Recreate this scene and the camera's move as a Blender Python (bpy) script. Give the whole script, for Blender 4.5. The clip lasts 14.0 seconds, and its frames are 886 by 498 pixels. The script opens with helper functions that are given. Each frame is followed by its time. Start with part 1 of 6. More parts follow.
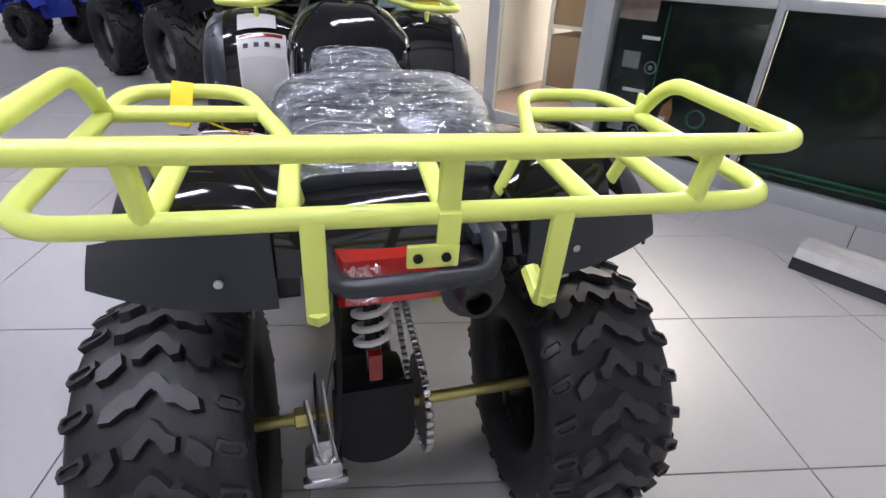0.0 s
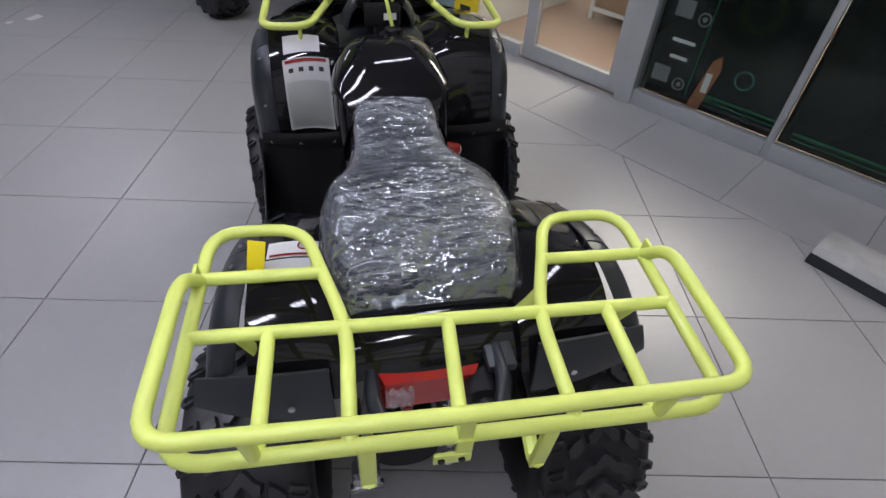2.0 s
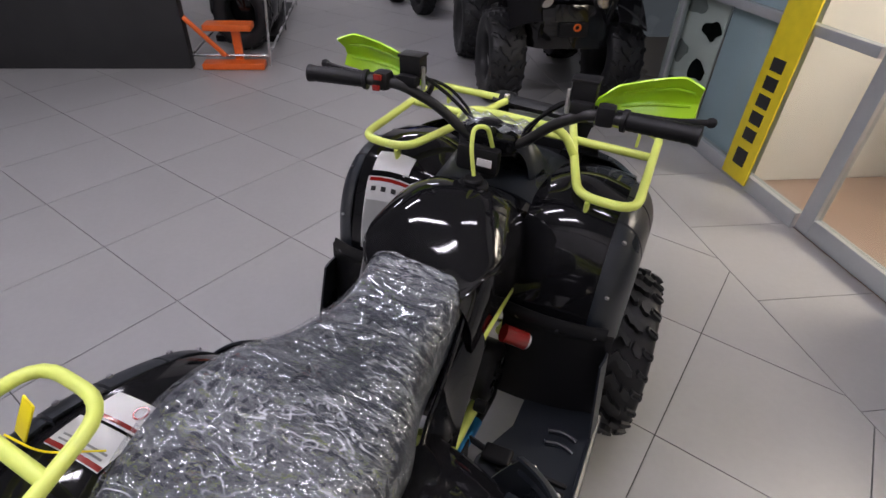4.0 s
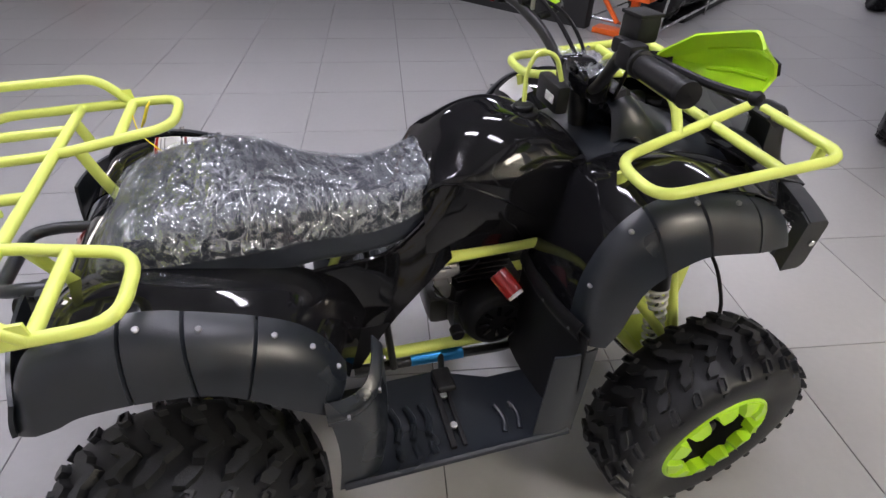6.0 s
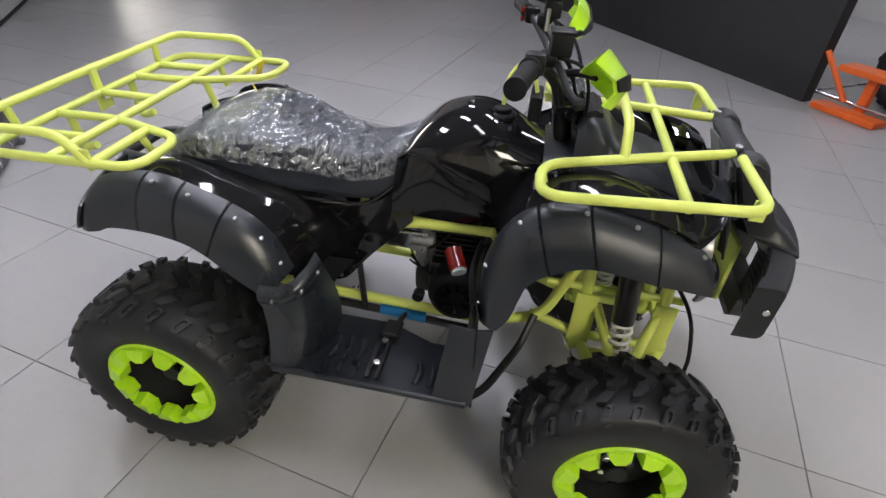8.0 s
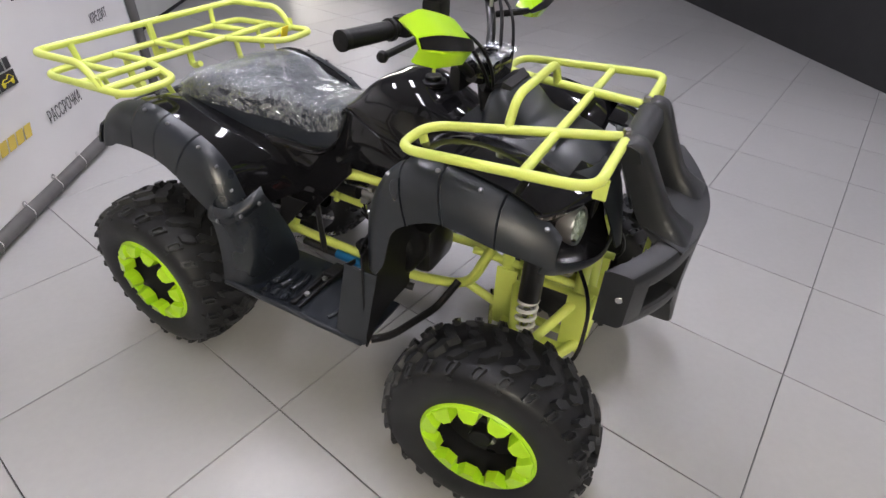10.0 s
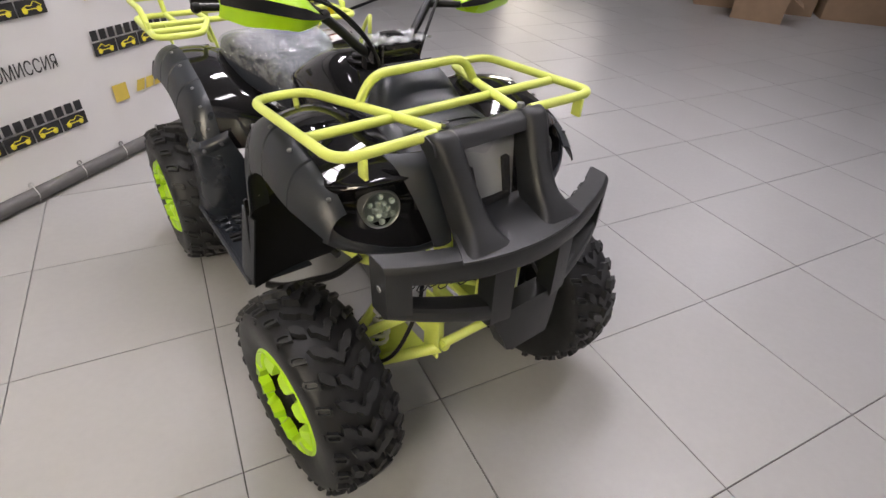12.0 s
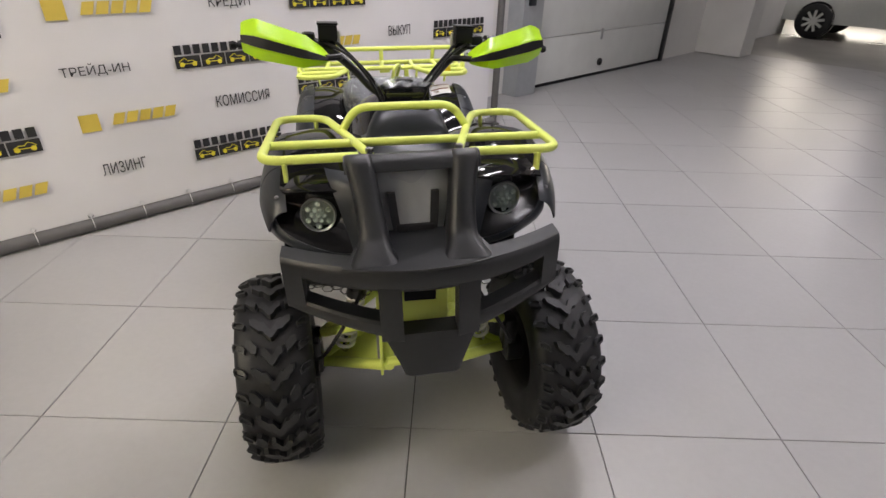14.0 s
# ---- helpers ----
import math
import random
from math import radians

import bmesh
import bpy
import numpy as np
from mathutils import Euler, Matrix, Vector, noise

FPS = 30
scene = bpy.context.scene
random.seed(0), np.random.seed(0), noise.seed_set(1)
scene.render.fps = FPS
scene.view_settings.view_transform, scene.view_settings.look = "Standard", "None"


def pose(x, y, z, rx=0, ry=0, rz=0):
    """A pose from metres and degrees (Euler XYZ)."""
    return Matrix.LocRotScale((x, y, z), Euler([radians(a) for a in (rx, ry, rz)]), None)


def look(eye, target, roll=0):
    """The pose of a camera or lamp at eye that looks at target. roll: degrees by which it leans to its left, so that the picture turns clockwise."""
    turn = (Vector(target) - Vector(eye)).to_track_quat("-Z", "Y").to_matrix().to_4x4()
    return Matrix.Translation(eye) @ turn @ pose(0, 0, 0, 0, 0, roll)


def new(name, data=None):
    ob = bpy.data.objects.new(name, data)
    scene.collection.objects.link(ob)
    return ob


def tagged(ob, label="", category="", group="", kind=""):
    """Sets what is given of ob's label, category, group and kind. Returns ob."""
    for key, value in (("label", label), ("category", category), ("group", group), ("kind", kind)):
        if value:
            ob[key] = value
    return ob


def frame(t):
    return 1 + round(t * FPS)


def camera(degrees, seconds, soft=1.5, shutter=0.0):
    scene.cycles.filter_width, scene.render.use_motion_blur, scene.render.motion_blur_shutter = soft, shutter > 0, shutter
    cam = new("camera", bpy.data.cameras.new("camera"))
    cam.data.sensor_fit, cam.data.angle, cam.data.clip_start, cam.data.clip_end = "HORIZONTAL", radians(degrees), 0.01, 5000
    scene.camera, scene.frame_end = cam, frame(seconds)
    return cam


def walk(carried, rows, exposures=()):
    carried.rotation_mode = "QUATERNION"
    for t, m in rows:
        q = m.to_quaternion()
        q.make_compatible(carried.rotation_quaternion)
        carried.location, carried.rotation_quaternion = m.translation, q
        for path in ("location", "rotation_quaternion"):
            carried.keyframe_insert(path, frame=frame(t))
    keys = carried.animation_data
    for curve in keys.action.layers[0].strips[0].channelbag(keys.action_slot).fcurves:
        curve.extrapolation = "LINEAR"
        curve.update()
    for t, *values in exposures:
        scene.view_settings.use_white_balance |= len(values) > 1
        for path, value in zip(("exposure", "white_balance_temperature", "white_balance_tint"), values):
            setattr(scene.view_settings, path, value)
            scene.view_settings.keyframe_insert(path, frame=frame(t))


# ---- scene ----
cam = camera(81.2, 14.0)
PATH = [
    (0, (-0.123, -0.753, 1.058), (0.341, 0.923, 0.071), 2.3),
    (0.5, (-0.155, -0.829, 1.211), (0.373, 0.789, 0.16), 1.2),
    (1, (-0.175, -0.816, 1.331), (0.221, 0.665, 0.047), 0.4),
    (1.5, (-0.17, -0.786, 1.423), (0.167, 0.629, 0.051), 2.2),
    (2, (-0.109, -0.645, 1.463), (0.194, 0.794, 0.107), 2.9),
    (2.5, (-0.04, -0.476, 1.481), (0.198, 1.0, 0.153), 3.2),
    (3, (0.068, -0.355, 1.472), (0.119, 1.181, 0.192), 2.5),
    (3.5, (0.237, -0.258, 1.478), (-0.053, 1.318, 0.282), 5.1),
    (3.7, (0.286, -0.214, 1.478), (-0.157, 1.334, 0.292), 4.2),
    (5.8, (0.939, 0.262, 1.395), (-0.531, 0.824, 0.161), 2.3),
    (6, (0.948, 0.319, 1.379), (-0.545, 0.786, 0.133), 2.0),
    (6.5, (0.976, 0.45, 1.371), (-0.546, 0.653, 0.089), 3.3),
    (7, (1.122, 0.562, 1.385), (-0.422, 0.611, 0.114), 4.3),
    (7.2, (1.205, 0.615, 1.389), (-0.367, 0.616, 0.152), 4.9),
    (9.3, (1.198, 1.142, 1.367), (-0.317, 0.58, 0.19), 0.2),
    (9.5, (1.18, 1.182, 1.38), (-0.309, 0.618, 0.169), 1.1),
    (10, (1.152, 1.399, 1.378), (-0.274, 0.668, 0.183), 2.4),
    (10.5, (1.083, 1.531, 1.353), (-0.286, 0.679, 0.171), 2.3),
    (11, (0.949, 1.686, 1.355), (-0.329, 0.72, 0.158), 2.1),
    (11.5, (0.794, 1.798, 1.388), (-0.355, 0.771, 0.113), 2.5),
    (12, (0.696, 2.016, 1.352), (-0.318, 0.757, 0.175), 3.9),
    (12.5, (0.573, 2.174, 1.364), (-0.254, 0.72, 0.267), 2.8),
    (13, (0.443, 2.253, 1.343), (-0.266, 0.709, 0.289), 2.2),
    (13.5, (0.271, 2.317, 1.348), (-0.24, 0.68, 0.319), 3.6),
    (14, (0.136, 2.373, 1.342), (-0.166, 0.667, 0.343), 1.7),
]
walk(cam, [(t, look(e, g, r)) for t, e, g, r in PATH], ((0, 0.16, 6250, 17), (0.5, -0.45, 6200, 16), (2.0, -0.5, 6200, 15), (3.7, -0.47, 6600, 18), (6.0, -0.04, 6500, 16), (7.2, -0.08, 6450, 13), (9.5, 0.06, 6500, 14), (12.0, 0.08, 6950, 15), (14.0, -0.05, 7000, 14)))

# ---- world and light ----
world = bpy.data.worlds.new("world")
scene.world = world
world.use_nodes = True
world.node_tree.nodes["Background"].inputs[0].default_value = (0.55, 0.6, 0.7, 1)
world.node_tree.nodes["Background"].inputs[1].default_value = 0.15

LAMP_STRENGTH = 68.0
ROOM_STRENGTH = 42.0
DAY_STRENGTH = 10.0


# ---- materials ----
def material(name, color, rough=0.5, metal=0.0, vary=0.12, scale=18.0, bump=0.0, bump_scale=120.0, coat=0.0, random_tint=0.0,
             rough_vary=0.1, emit=0.0, spec=0.5, alpha=1.0, transmission=0.0):
    m = bpy.data.materials.new(name)
    m.use_nodes = True
    nt = m.node_tree
    b = nt.nodes["Principled BSDF"]
    co = nt.nodes.new("ShaderNodeTexCoord")
    n1 = nt.nodes.new("ShaderNodeTexNoise")
    n1.inputs["Scale"].default_value, n1.inputs["Detail"].default_value = scale, 6
    nt.links.new(co.outputs["Object"], n1.inputs["Vector"])
    n2 = nt.nodes.new("ShaderNodeTexNoise")
    n2.inputs["Scale"].default_value, n2.inputs["Detail"].default_value = scale * 0.13, 3
    nt.links.new(co.outputs["Object"], n2.inputs["Vector"])
    add = nt.nodes.new("ShaderNodeMath")
    add.operation = "ADD"
    nt.links.new(n1.outputs["Fac"], add.inputs[0])
    nt.links.new(n2.outputs["Fac"], add.inputs[1])
    ramp = nt.nodes.new("ShaderNodeMapRange")
    ramp.inputs["From Min"].default_value, ramp.inputs["From Max"].default_value = 0.6, 1.4
    ramp.inputs["To Min"].default_value, ramp.inputs["To Max"].default_value = 1 - vary, 1 + vary
    nt.links.new(add.outputs[0], ramp.inputs["Value"])
    value = ramp.outputs["Result"]
    if random_tint:
        info = nt.nodes.new("ShaderNodeObjectInfo")
        r2 = nt.nodes.new("ShaderNodeMapRange")
        r2.inputs["To Min"].default_value, r2.inputs["To Max"].default_value = 1 - random_tint, 1 + random_tint
        nt.links.new(info.outputs["Random"], r2.inputs["Value"])
        mul = nt.nodes.new("ShaderNodeMath")
        mul.operation = "MULTIPLY"
        nt.links.new(value, mul.inputs[0])
        nt.links.new(r2.outputs["Result"], mul.inputs[1])
        value = mul.outputs[0]
    mix = nt.nodes.new("ShaderNodeVectorMath")
    mix.operation = "SCALE"
    mix.inputs[0].default_value = color
    nt.links.new(value, mix.inputs["Scale"])
    nt.links.new(mix.outputs["Vector"], b.inputs["Base Color"])
    rr = nt.nodes.new("ShaderNodeMapRange")
    rr.inputs["From Min"].default_value, rr.inputs["From Max"].default_value = 0.3, 0.7
    rr.inputs["To Min"].default_value, rr.inputs["To Max"].default_value = max(0.0, rough - rough_vary), min(1.0, rough + rough_vary)
    nt.links.new(n2.outputs["Fac"], rr.inputs["Value"])
    nt.links.new(rr.outputs["Result"], b.inputs["Roughness"])
    b.inputs["Metallic"].default_value = metal
    b.inputs["Specular IOR Level"].default_value = spec
    b.inputs["Coat Weight"].default_value = coat
    b.inputs["Coat Roughness"].default_value = 0.04
    b.inputs["Transmission Weight"].default_value = transmission
    b.inputs["Alpha"].default_value = alpha
    if emit:
        b.inputs["Emission Color"].default_value = (*color, 1)
        b.inputs["Emission Strength"].default_value = emit
    if bump:
        n3 = nt.nodes.new("ShaderNodeTexNoise")
        n3.inputs["Scale"].default_value, n3.inputs["Detail"].default_value = bump_scale, 4
        nt.links.new(co.outputs["Object"], n3.inputs["Vector"])
        bp = nt.nodes.new("ShaderNodeBump")
        bp.inputs["Strength"].default_value, bp.inputs["Distance"].default_value = bump, 0.002
        nt.links.new(n3.outputs["Fac"], bp.inputs["Height"])
        nt.links.new(bp.outputs["Normal"], b.inputs["Normal"])
    return m


def film_material():
    """Clear crinkled plastic film: mostly see-through; glossy glints, plus glints painted white along creases."""
    m = bpy.data.materials.new("clear_film")
    m.use_nodes = True
    nt = m.node_tree
    nt.nodes.remove(nt.nodes["Principled BSDF"])
    out = nt.nodes["Material Output"]
    clear, shine, painted_glint = (nt.nodes.new(k) for k in ("ShaderNodeBsdfTransparent", "ShaderNodeBsdfGlossy", "ShaderNodeBsdfDiffuse"))
    shine.inputs["Roughness"].default_value = 0.08
    painted_glint.inputs["Color"].default_value = (0.82, 0.85, 0.9, 1)
    shine.inputs["Color"].default_value = (0.9, 0.95, 1.0, 1)
    co = nt.nodes.new("ShaderNodeTexCoord")

    def math_node(op, a, b, c=None):
        n = nt.nodes.new("ShaderNodeMath")
        n.operation = op
        for k, v in enumerate((a, b, c)):
            if v is None:
                continue
            if isinstance(v, (int, float)):
                n.inputs[k].default_value = v
            else:
                nt.links.new(v, n.inputs[k])
        return n.outputs[0]

    def ridge(scale, turn, stretch, twist):
        mp = nt.nodes.new("ShaderNodeMapping")
        mp.inputs["Rotation"].default_value, mp.inputs["Scale"].default_value = turn, stretch
        nt.links.new(co.outputs["Object"], mp.inputs["Vector"])
        nz = nt.nodes.new("ShaderNodeTexNoise")
        nz.inputs["Scale"].default_value, nz.inputs["Detail"].default_value, nz.inputs["Distortion"].default_value = scale, 1.5, twist
        nt.links.new(mp.outputs["Vector"], nz.inputs["Vector"])
        return math_node("ABSOLUTE", math_node("SUBTRACT", nz.outputs["Fac"], 0.5), 0.0)

    def fleck(scale, turn, stretch, least, most):
        mp = nt.nodes.new("ShaderNodeMapping")
        mp.inputs["Rotation"].default_value, mp.inputs["Scale"].default_value = turn, stretch
        nt.links.new(co.outputs["Object"], mp.inputs["Vector"])
        nz = nt.nodes.new("ShaderNodeTexNoise")
        nz.inputs["Scale"].default_value, nz.inputs["Detail"].default_value, nz.inputs["Distortion"].default_value = scale, 2.0, 0.35
        nt.links.new(mp.outputs["Vector"], nz.inputs["Vector"])
        cut = nt.nodes.new("ShaderNodeMapRange")
        cut.inputs["From Min"].default_value, cut.inputs["From Max"].default_value = least, most
        nt.links.new(nz.outputs["Fac"], cut.inputs["Value"])
        return nz.outputs["Fac"], cut.outputs["Result"]

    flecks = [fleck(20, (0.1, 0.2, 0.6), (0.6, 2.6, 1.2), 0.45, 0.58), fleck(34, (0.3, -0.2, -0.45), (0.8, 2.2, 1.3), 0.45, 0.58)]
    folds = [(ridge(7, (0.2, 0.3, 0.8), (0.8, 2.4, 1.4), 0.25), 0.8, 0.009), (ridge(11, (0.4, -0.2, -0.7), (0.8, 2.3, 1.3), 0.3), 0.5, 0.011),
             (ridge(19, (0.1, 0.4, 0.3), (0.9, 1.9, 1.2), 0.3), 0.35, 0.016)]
    patchy = nt.nodes.new("ShaderNodeTexNoise")
    patchy.inputs["Scale"].default_value, patchy.inputs["Detail"].default_value = 9.0, 3.0
    nt.links.new(co.outputs["Object"], patchy.inputs["Vector"])
    amount = nt.nodes.new("ShaderNodeMapRange")
    amount.inputs["From Min"].default_value, amount.inputs["From Max"].default_value = 0.4, 0.6
    amount.inputs["To Min"].default_value, amount.inputs["To Max"].default_value = 0.3, 1.0
    nt.links.new(patchy.outputs["Fac"], amount.inputs["Value"])
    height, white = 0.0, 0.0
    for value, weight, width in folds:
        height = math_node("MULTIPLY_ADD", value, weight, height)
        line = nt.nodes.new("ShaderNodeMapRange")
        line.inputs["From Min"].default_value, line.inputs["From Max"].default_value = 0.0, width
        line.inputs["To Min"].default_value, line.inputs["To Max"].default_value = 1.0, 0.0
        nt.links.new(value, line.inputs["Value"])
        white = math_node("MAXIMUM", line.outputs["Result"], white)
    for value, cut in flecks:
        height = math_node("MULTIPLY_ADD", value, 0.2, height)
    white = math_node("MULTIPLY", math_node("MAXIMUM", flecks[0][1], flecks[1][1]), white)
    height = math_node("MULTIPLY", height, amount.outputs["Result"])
    # lamp glints painted as broken white lines, over a faint constant sheen
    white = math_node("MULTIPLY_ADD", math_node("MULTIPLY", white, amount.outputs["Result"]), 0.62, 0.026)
    bp = nt.nodes.new("ShaderNodeBump")
    bp.inputs["Strength"].default_value, bp.inputs["Distance"].default_value = 1.0, 0.1
    nt.links.new(height, bp.inputs["Height"])
    nt.links.new(bp.outputs["Normal"], shine.inputs["Normal"])
    m1, m2 = nt.nodes.new("ShaderNodeMixShader"), nt.nodes.new("ShaderNodeMixShader")
    m2.inputs[0].default_value = 0.2
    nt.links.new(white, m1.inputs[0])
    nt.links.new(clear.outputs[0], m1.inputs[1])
    nt.links.new(painted_glint.outputs[0], m1.inputs[2])
    nt.links.new(m1.outputs[0], m2.inputs[1])
    nt.links.new(shine.outputs[0], m2.inputs[2])
    nt.links.new(m2.outputs[0], out.inputs["Surface"])
    return m


def glass_material(name, tint, shine=0.03):
    m = bpy.data.materials.new(name)
    m.use_nodes = True
    nt = m.node_tree
    nt.nodes.remove(nt.nodes["Principled BSDF"])
    out = nt.nodes["Material Output"]
    clear, gloss, mix, lw = (nt.nodes.new(k) for k in ("ShaderNodeBsdfTransparent", "ShaderNodeBsdfGlossy", "ShaderNodeMixShader", "ShaderNodeLayerWeight"))
    clear.inputs[0].default_value = (*tint, 1)
    gloss.inputs["Roughness"].default_value = 0.02
    lw.inputs["Blend"].default_value = 0.5
    power, scaled = nt.nodes.new("ShaderNodeMath"), nt.nodes.new("ShaderNodeMath")
    power.operation, scaled.operation = "POWER", "MULTIPLY_ADD"
    power.inputs[1].default_value = 5.0
    scaled.inputs[1].default_value, scaled.inputs[2].default_value = 0.6, shine
    nt.links.new(lw.outputs["Facing"], power.inputs[0])
    nt.links.new(power.outputs[0], scaled.inputs[0])
    nt.links.new(scaled.outputs[0], mix.inputs[0])
    nt.links.new(clear.outputs[0], mix.inputs[1])
    nt.links.new(gloss.outputs[0], mix.inputs[2])
    nt.links.new(mix.outputs[0], out.inputs["Surface"])
    return m


LIME = material("lime_powder_coat", (0.70, 0.80, 0.17), 0.38, vary=0.06, bump=0.15, bump_scale=400, coat=0.15)
LIME_PLASTIC = material("lime_plastic", (0.46, 0.80, 0.018), 0.3, vary=0.08, coat=0.3)
GLOSS = material("gloss_black_plastic", (0.007, 0.007, 0.008), 0.07, vary=0.2, rough_vary=0.03, coat=0.1, spec=0.4)
MATTE = material("matte_charcoal_plastic", (0.014, 0.0175, 0.023), 0.36, vary=0.12, scale=30, bump=0.12, bump_scale=500, spec=0.6)
HOUSING = material("black_lamp_housing", (0.006, 0.006, 0.007), 0.2, vary=0.2, spec=0.35)
# dark glossy plastic; the bright surroundings it mirrors are painted in as grey
PANEL = material("reflection_greyed_plastic", (0.33, 0.34, 0.355), 0.28, vary=0.12, coat=0.4)
BUMPER = material("bumper_plastic", (0.0135, 0.0147, 0.0165), 0.4, vary=0.15, scale=30, bump=0.25, bump_scale=500, spec=0.5)
MATTE_DARK = material("black_textured_plastic", (0.007, 0.007, 0.008), 0.45, vary=0.2, bump=0.2, bump_scale=400, spec=0.26)
RUBBER = material("tyre_rubber", (0.013, 0.0135, 0.015), 0.5, vary=0.25, scale=40, bump=0.2, bump_scale=300, spec=0.4)
BOLT = material("dull_zinc_bolt", (0.3, 0.3, 0.31), 0.38, 0.9, vary=0.2)
# tread rubber with its gloss put into a lighter base colour
LUG = material("sheen_lightened_tread_rubber", (0.02, 0.021, 0.023), 0.5, vary=0.3, scale=60, bump=0.25, bump_scale=300, spec=0.5)
VINYL = material("seat_vinyl", (0.024, 0.029, 0.04), 0.45, vary=0.1, bump=0.3, bump_scale=350)
FILM = film_material()
STEEL = material("bright_steel", (0.62, 0.62, 0.62), 0.28, 1.0, vary=0.1)
ALU = material("aluminium_casting", (0.42, 0.42, 0.43), 0.45, 0.9, vary=0.15, bump=0.2)
BLACK_METAL = material("black_painted_metal", (0.012, 0.012, 0.013), 0.32, vary=0.2, coat=0.2)
ZINC = material("yellow_zinc", (0.62, 0.55, 0.2), 0.35, 0.8, vary=0.2)
REFLECTOR = material("headlight_reflector", (0.8, 0.8, 0.8), 0.25, 0.25, vary=0.2, scale=90, bump=0.5, bump_scale=200)
RED = material("red_plastic", (0.25, 0.012, 0.009), 0.22, vary=0.12, coat=0.4)
RED_DARK = material("red_lens", (0.42, 0.02, 0.014), 0.12, vary=0.15, coat=0.6)
WHITE = material("white_enamel", (0.75, 0.75, 0.74), 0.3, vary=0.05)
BLUE = material("blue_anodised", (0.02, 0.2, 0.45), 0.25, 0.7, vary=0.1)
STICKER = material("silver_label", (0.58, 0.58, 0.57), 0.42, 0.2, vary=0.04, scale=60, rough_vary=0.03)
STICKER_WHITE = material("white_label", (0.75, 0.74, 0.73), 0.35, vary=0.05)
YELLOW = material("yellow_tag_plastic", (0.85, 0.68, 0.01), 0.4, vary=0.06)
TILE = material("grey_porcelain_tile", (0.37, 0.368, 0.365), 0.34, vary=0.035, scale=40, bump=0.03, bump_scale=300, random_tint=0.03, rough_vary=0.015)
GROUT = material("dark_grout", (0.085, 0.083, 0.08), 0.9, vary=0.3, scale=30)
WALL = material("pale_wall_paint", (0.66, 0.65, 0.62), 0.7, vary=0.06, scale=3, bump=0.1)
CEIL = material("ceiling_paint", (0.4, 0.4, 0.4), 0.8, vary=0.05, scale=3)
DARKWALL = material("black_wall_panel", (0.022, 0.022, 0.023), 0.55, vary=0.25, scale=4)
FRAME = material("grey_aluminium_frame", (0.42, 0.44, 0.45), 0.4, 0.35, vary=0.06)
GLASS = glass_material("clear_glass", (0.86, 0.9, 0.88), 0.015)
LAMP = material("lamp_diffuser", (0.94, 0.945, 1.05), 0.5, emit=LAMP_STRENGTH)
# same diffuser at reduced strength, turned down to darken the floor below
LAMP_DIM = material("dimmed_lamp_diffuser", (0.94, 0.945, 1.05), 0.5, emit=LAMP_STRENGTH * 0.6)
LAMP_WARM = material("warm_lamp_diffuser", (1.0, 0.86, 0.74), 0.5, emit=ROOM_STRENGTH)
DAYLIGHT = material("daylight_window", (1.0, 0.96, 0.88), 0.5, emit=DAY_STRENGTH)
BANNER = material("white_banner_vinyl", (0.68, 0.67, 0.67), 0.45, vary=0.05, scale=3, bump=0.1, bump_scale=8)
INK = material("black_print", (0.02, 0.02, 0.022), 0.5, vary=0.1)
OCHRE = material("ochre_print", (0.62, 0.47, 0.08), 0.5, vary=0.1)
PIPE = material("grey_banner_pipe", (0.105, 0.102, 0.1), 0.5, vary=0.2)
GATE = material("white_gate_panel", (0.62, 0.63, 0.6), 0.5, vary=0.08, scale=4, bump=0.2, bump_scale=200)
BOXCARD = material("brown_cardboard", (0.36, 0.245, 0.155), 0.8, vary=0.15, scale=8)
ORANGE = material("orange_paint", (0.75, 0.13, 0.015), 0.4, vary=0.12)
ROOMFLOOR = material("beige_room_floor", (0.36, 0.25, 0.2), 0.35, vary=0.12, scale=3)
WOOD = material("shelf_wood", (0.45, 0.27, 0.12), 0.6, vary=0.2, scale=6)
CARPAINT = material("white_car_paint", (0.62, 0.64, 0.62), 0.2, vary=0.03, coat=0.5)
BLUE_PAINT = material("blue_plastic", (0.01, 0.03, 0.35), 0.25, vary=0.1, coat=0.4)
GREEN_LINE = material("green_print", (0.012, 0.13, 0.06), 0.4, vary=0.2)
TEAL_LINE = material("teal_print", (0.05, 0.2, 0.17), 0.4, vary=0.2)
PRINT_DARK = material("black_glossy_print", (0.007, 0.0085, 0.0085), 0.25, vary=0.3, scale=5)
PRINT_GREY = material("grey_print", (0.2, 0.2, 0.2), 0.4, vary=0.2)
PRINT_ORANGE = material("orange_brown_print", (0.26, 0.1, 0.045), 0.4, vary=0.9, scale=22)


# ---- geometry helpers ----
def link(name, bm, mat, parent=None, label="", angle=40, shade=True):
    bmesh.ops.recalc_face_normals(bm, faces=bm.faces)
    me = bpy.data.meshes.new(name)
    bm.to_mesh(me)
    bm.free()
    if shade:
        me.polygons.foreach_set("use_smooth", [True] * len(me.polygons))
        me.set_sharp_from_angle(angle=radians(angle))
    me.materials.append(mat)
    ob = new(name, me)
    if parent:
        ob.parent = parent
    if label:
        ob["label"] = label
    return ob


def part(name, bm, mat, parent, label="", angle=40):
    return link(name, bm, mat, parent, label, angle)


def thing(name, label, category, m=None, group="", kind=""):
    ob = new(name)
    ob.empty_display_size = 0.1
    if m is not None:
        ob.matrix_world = m
    return tagged(ob, label, category, group, kind)


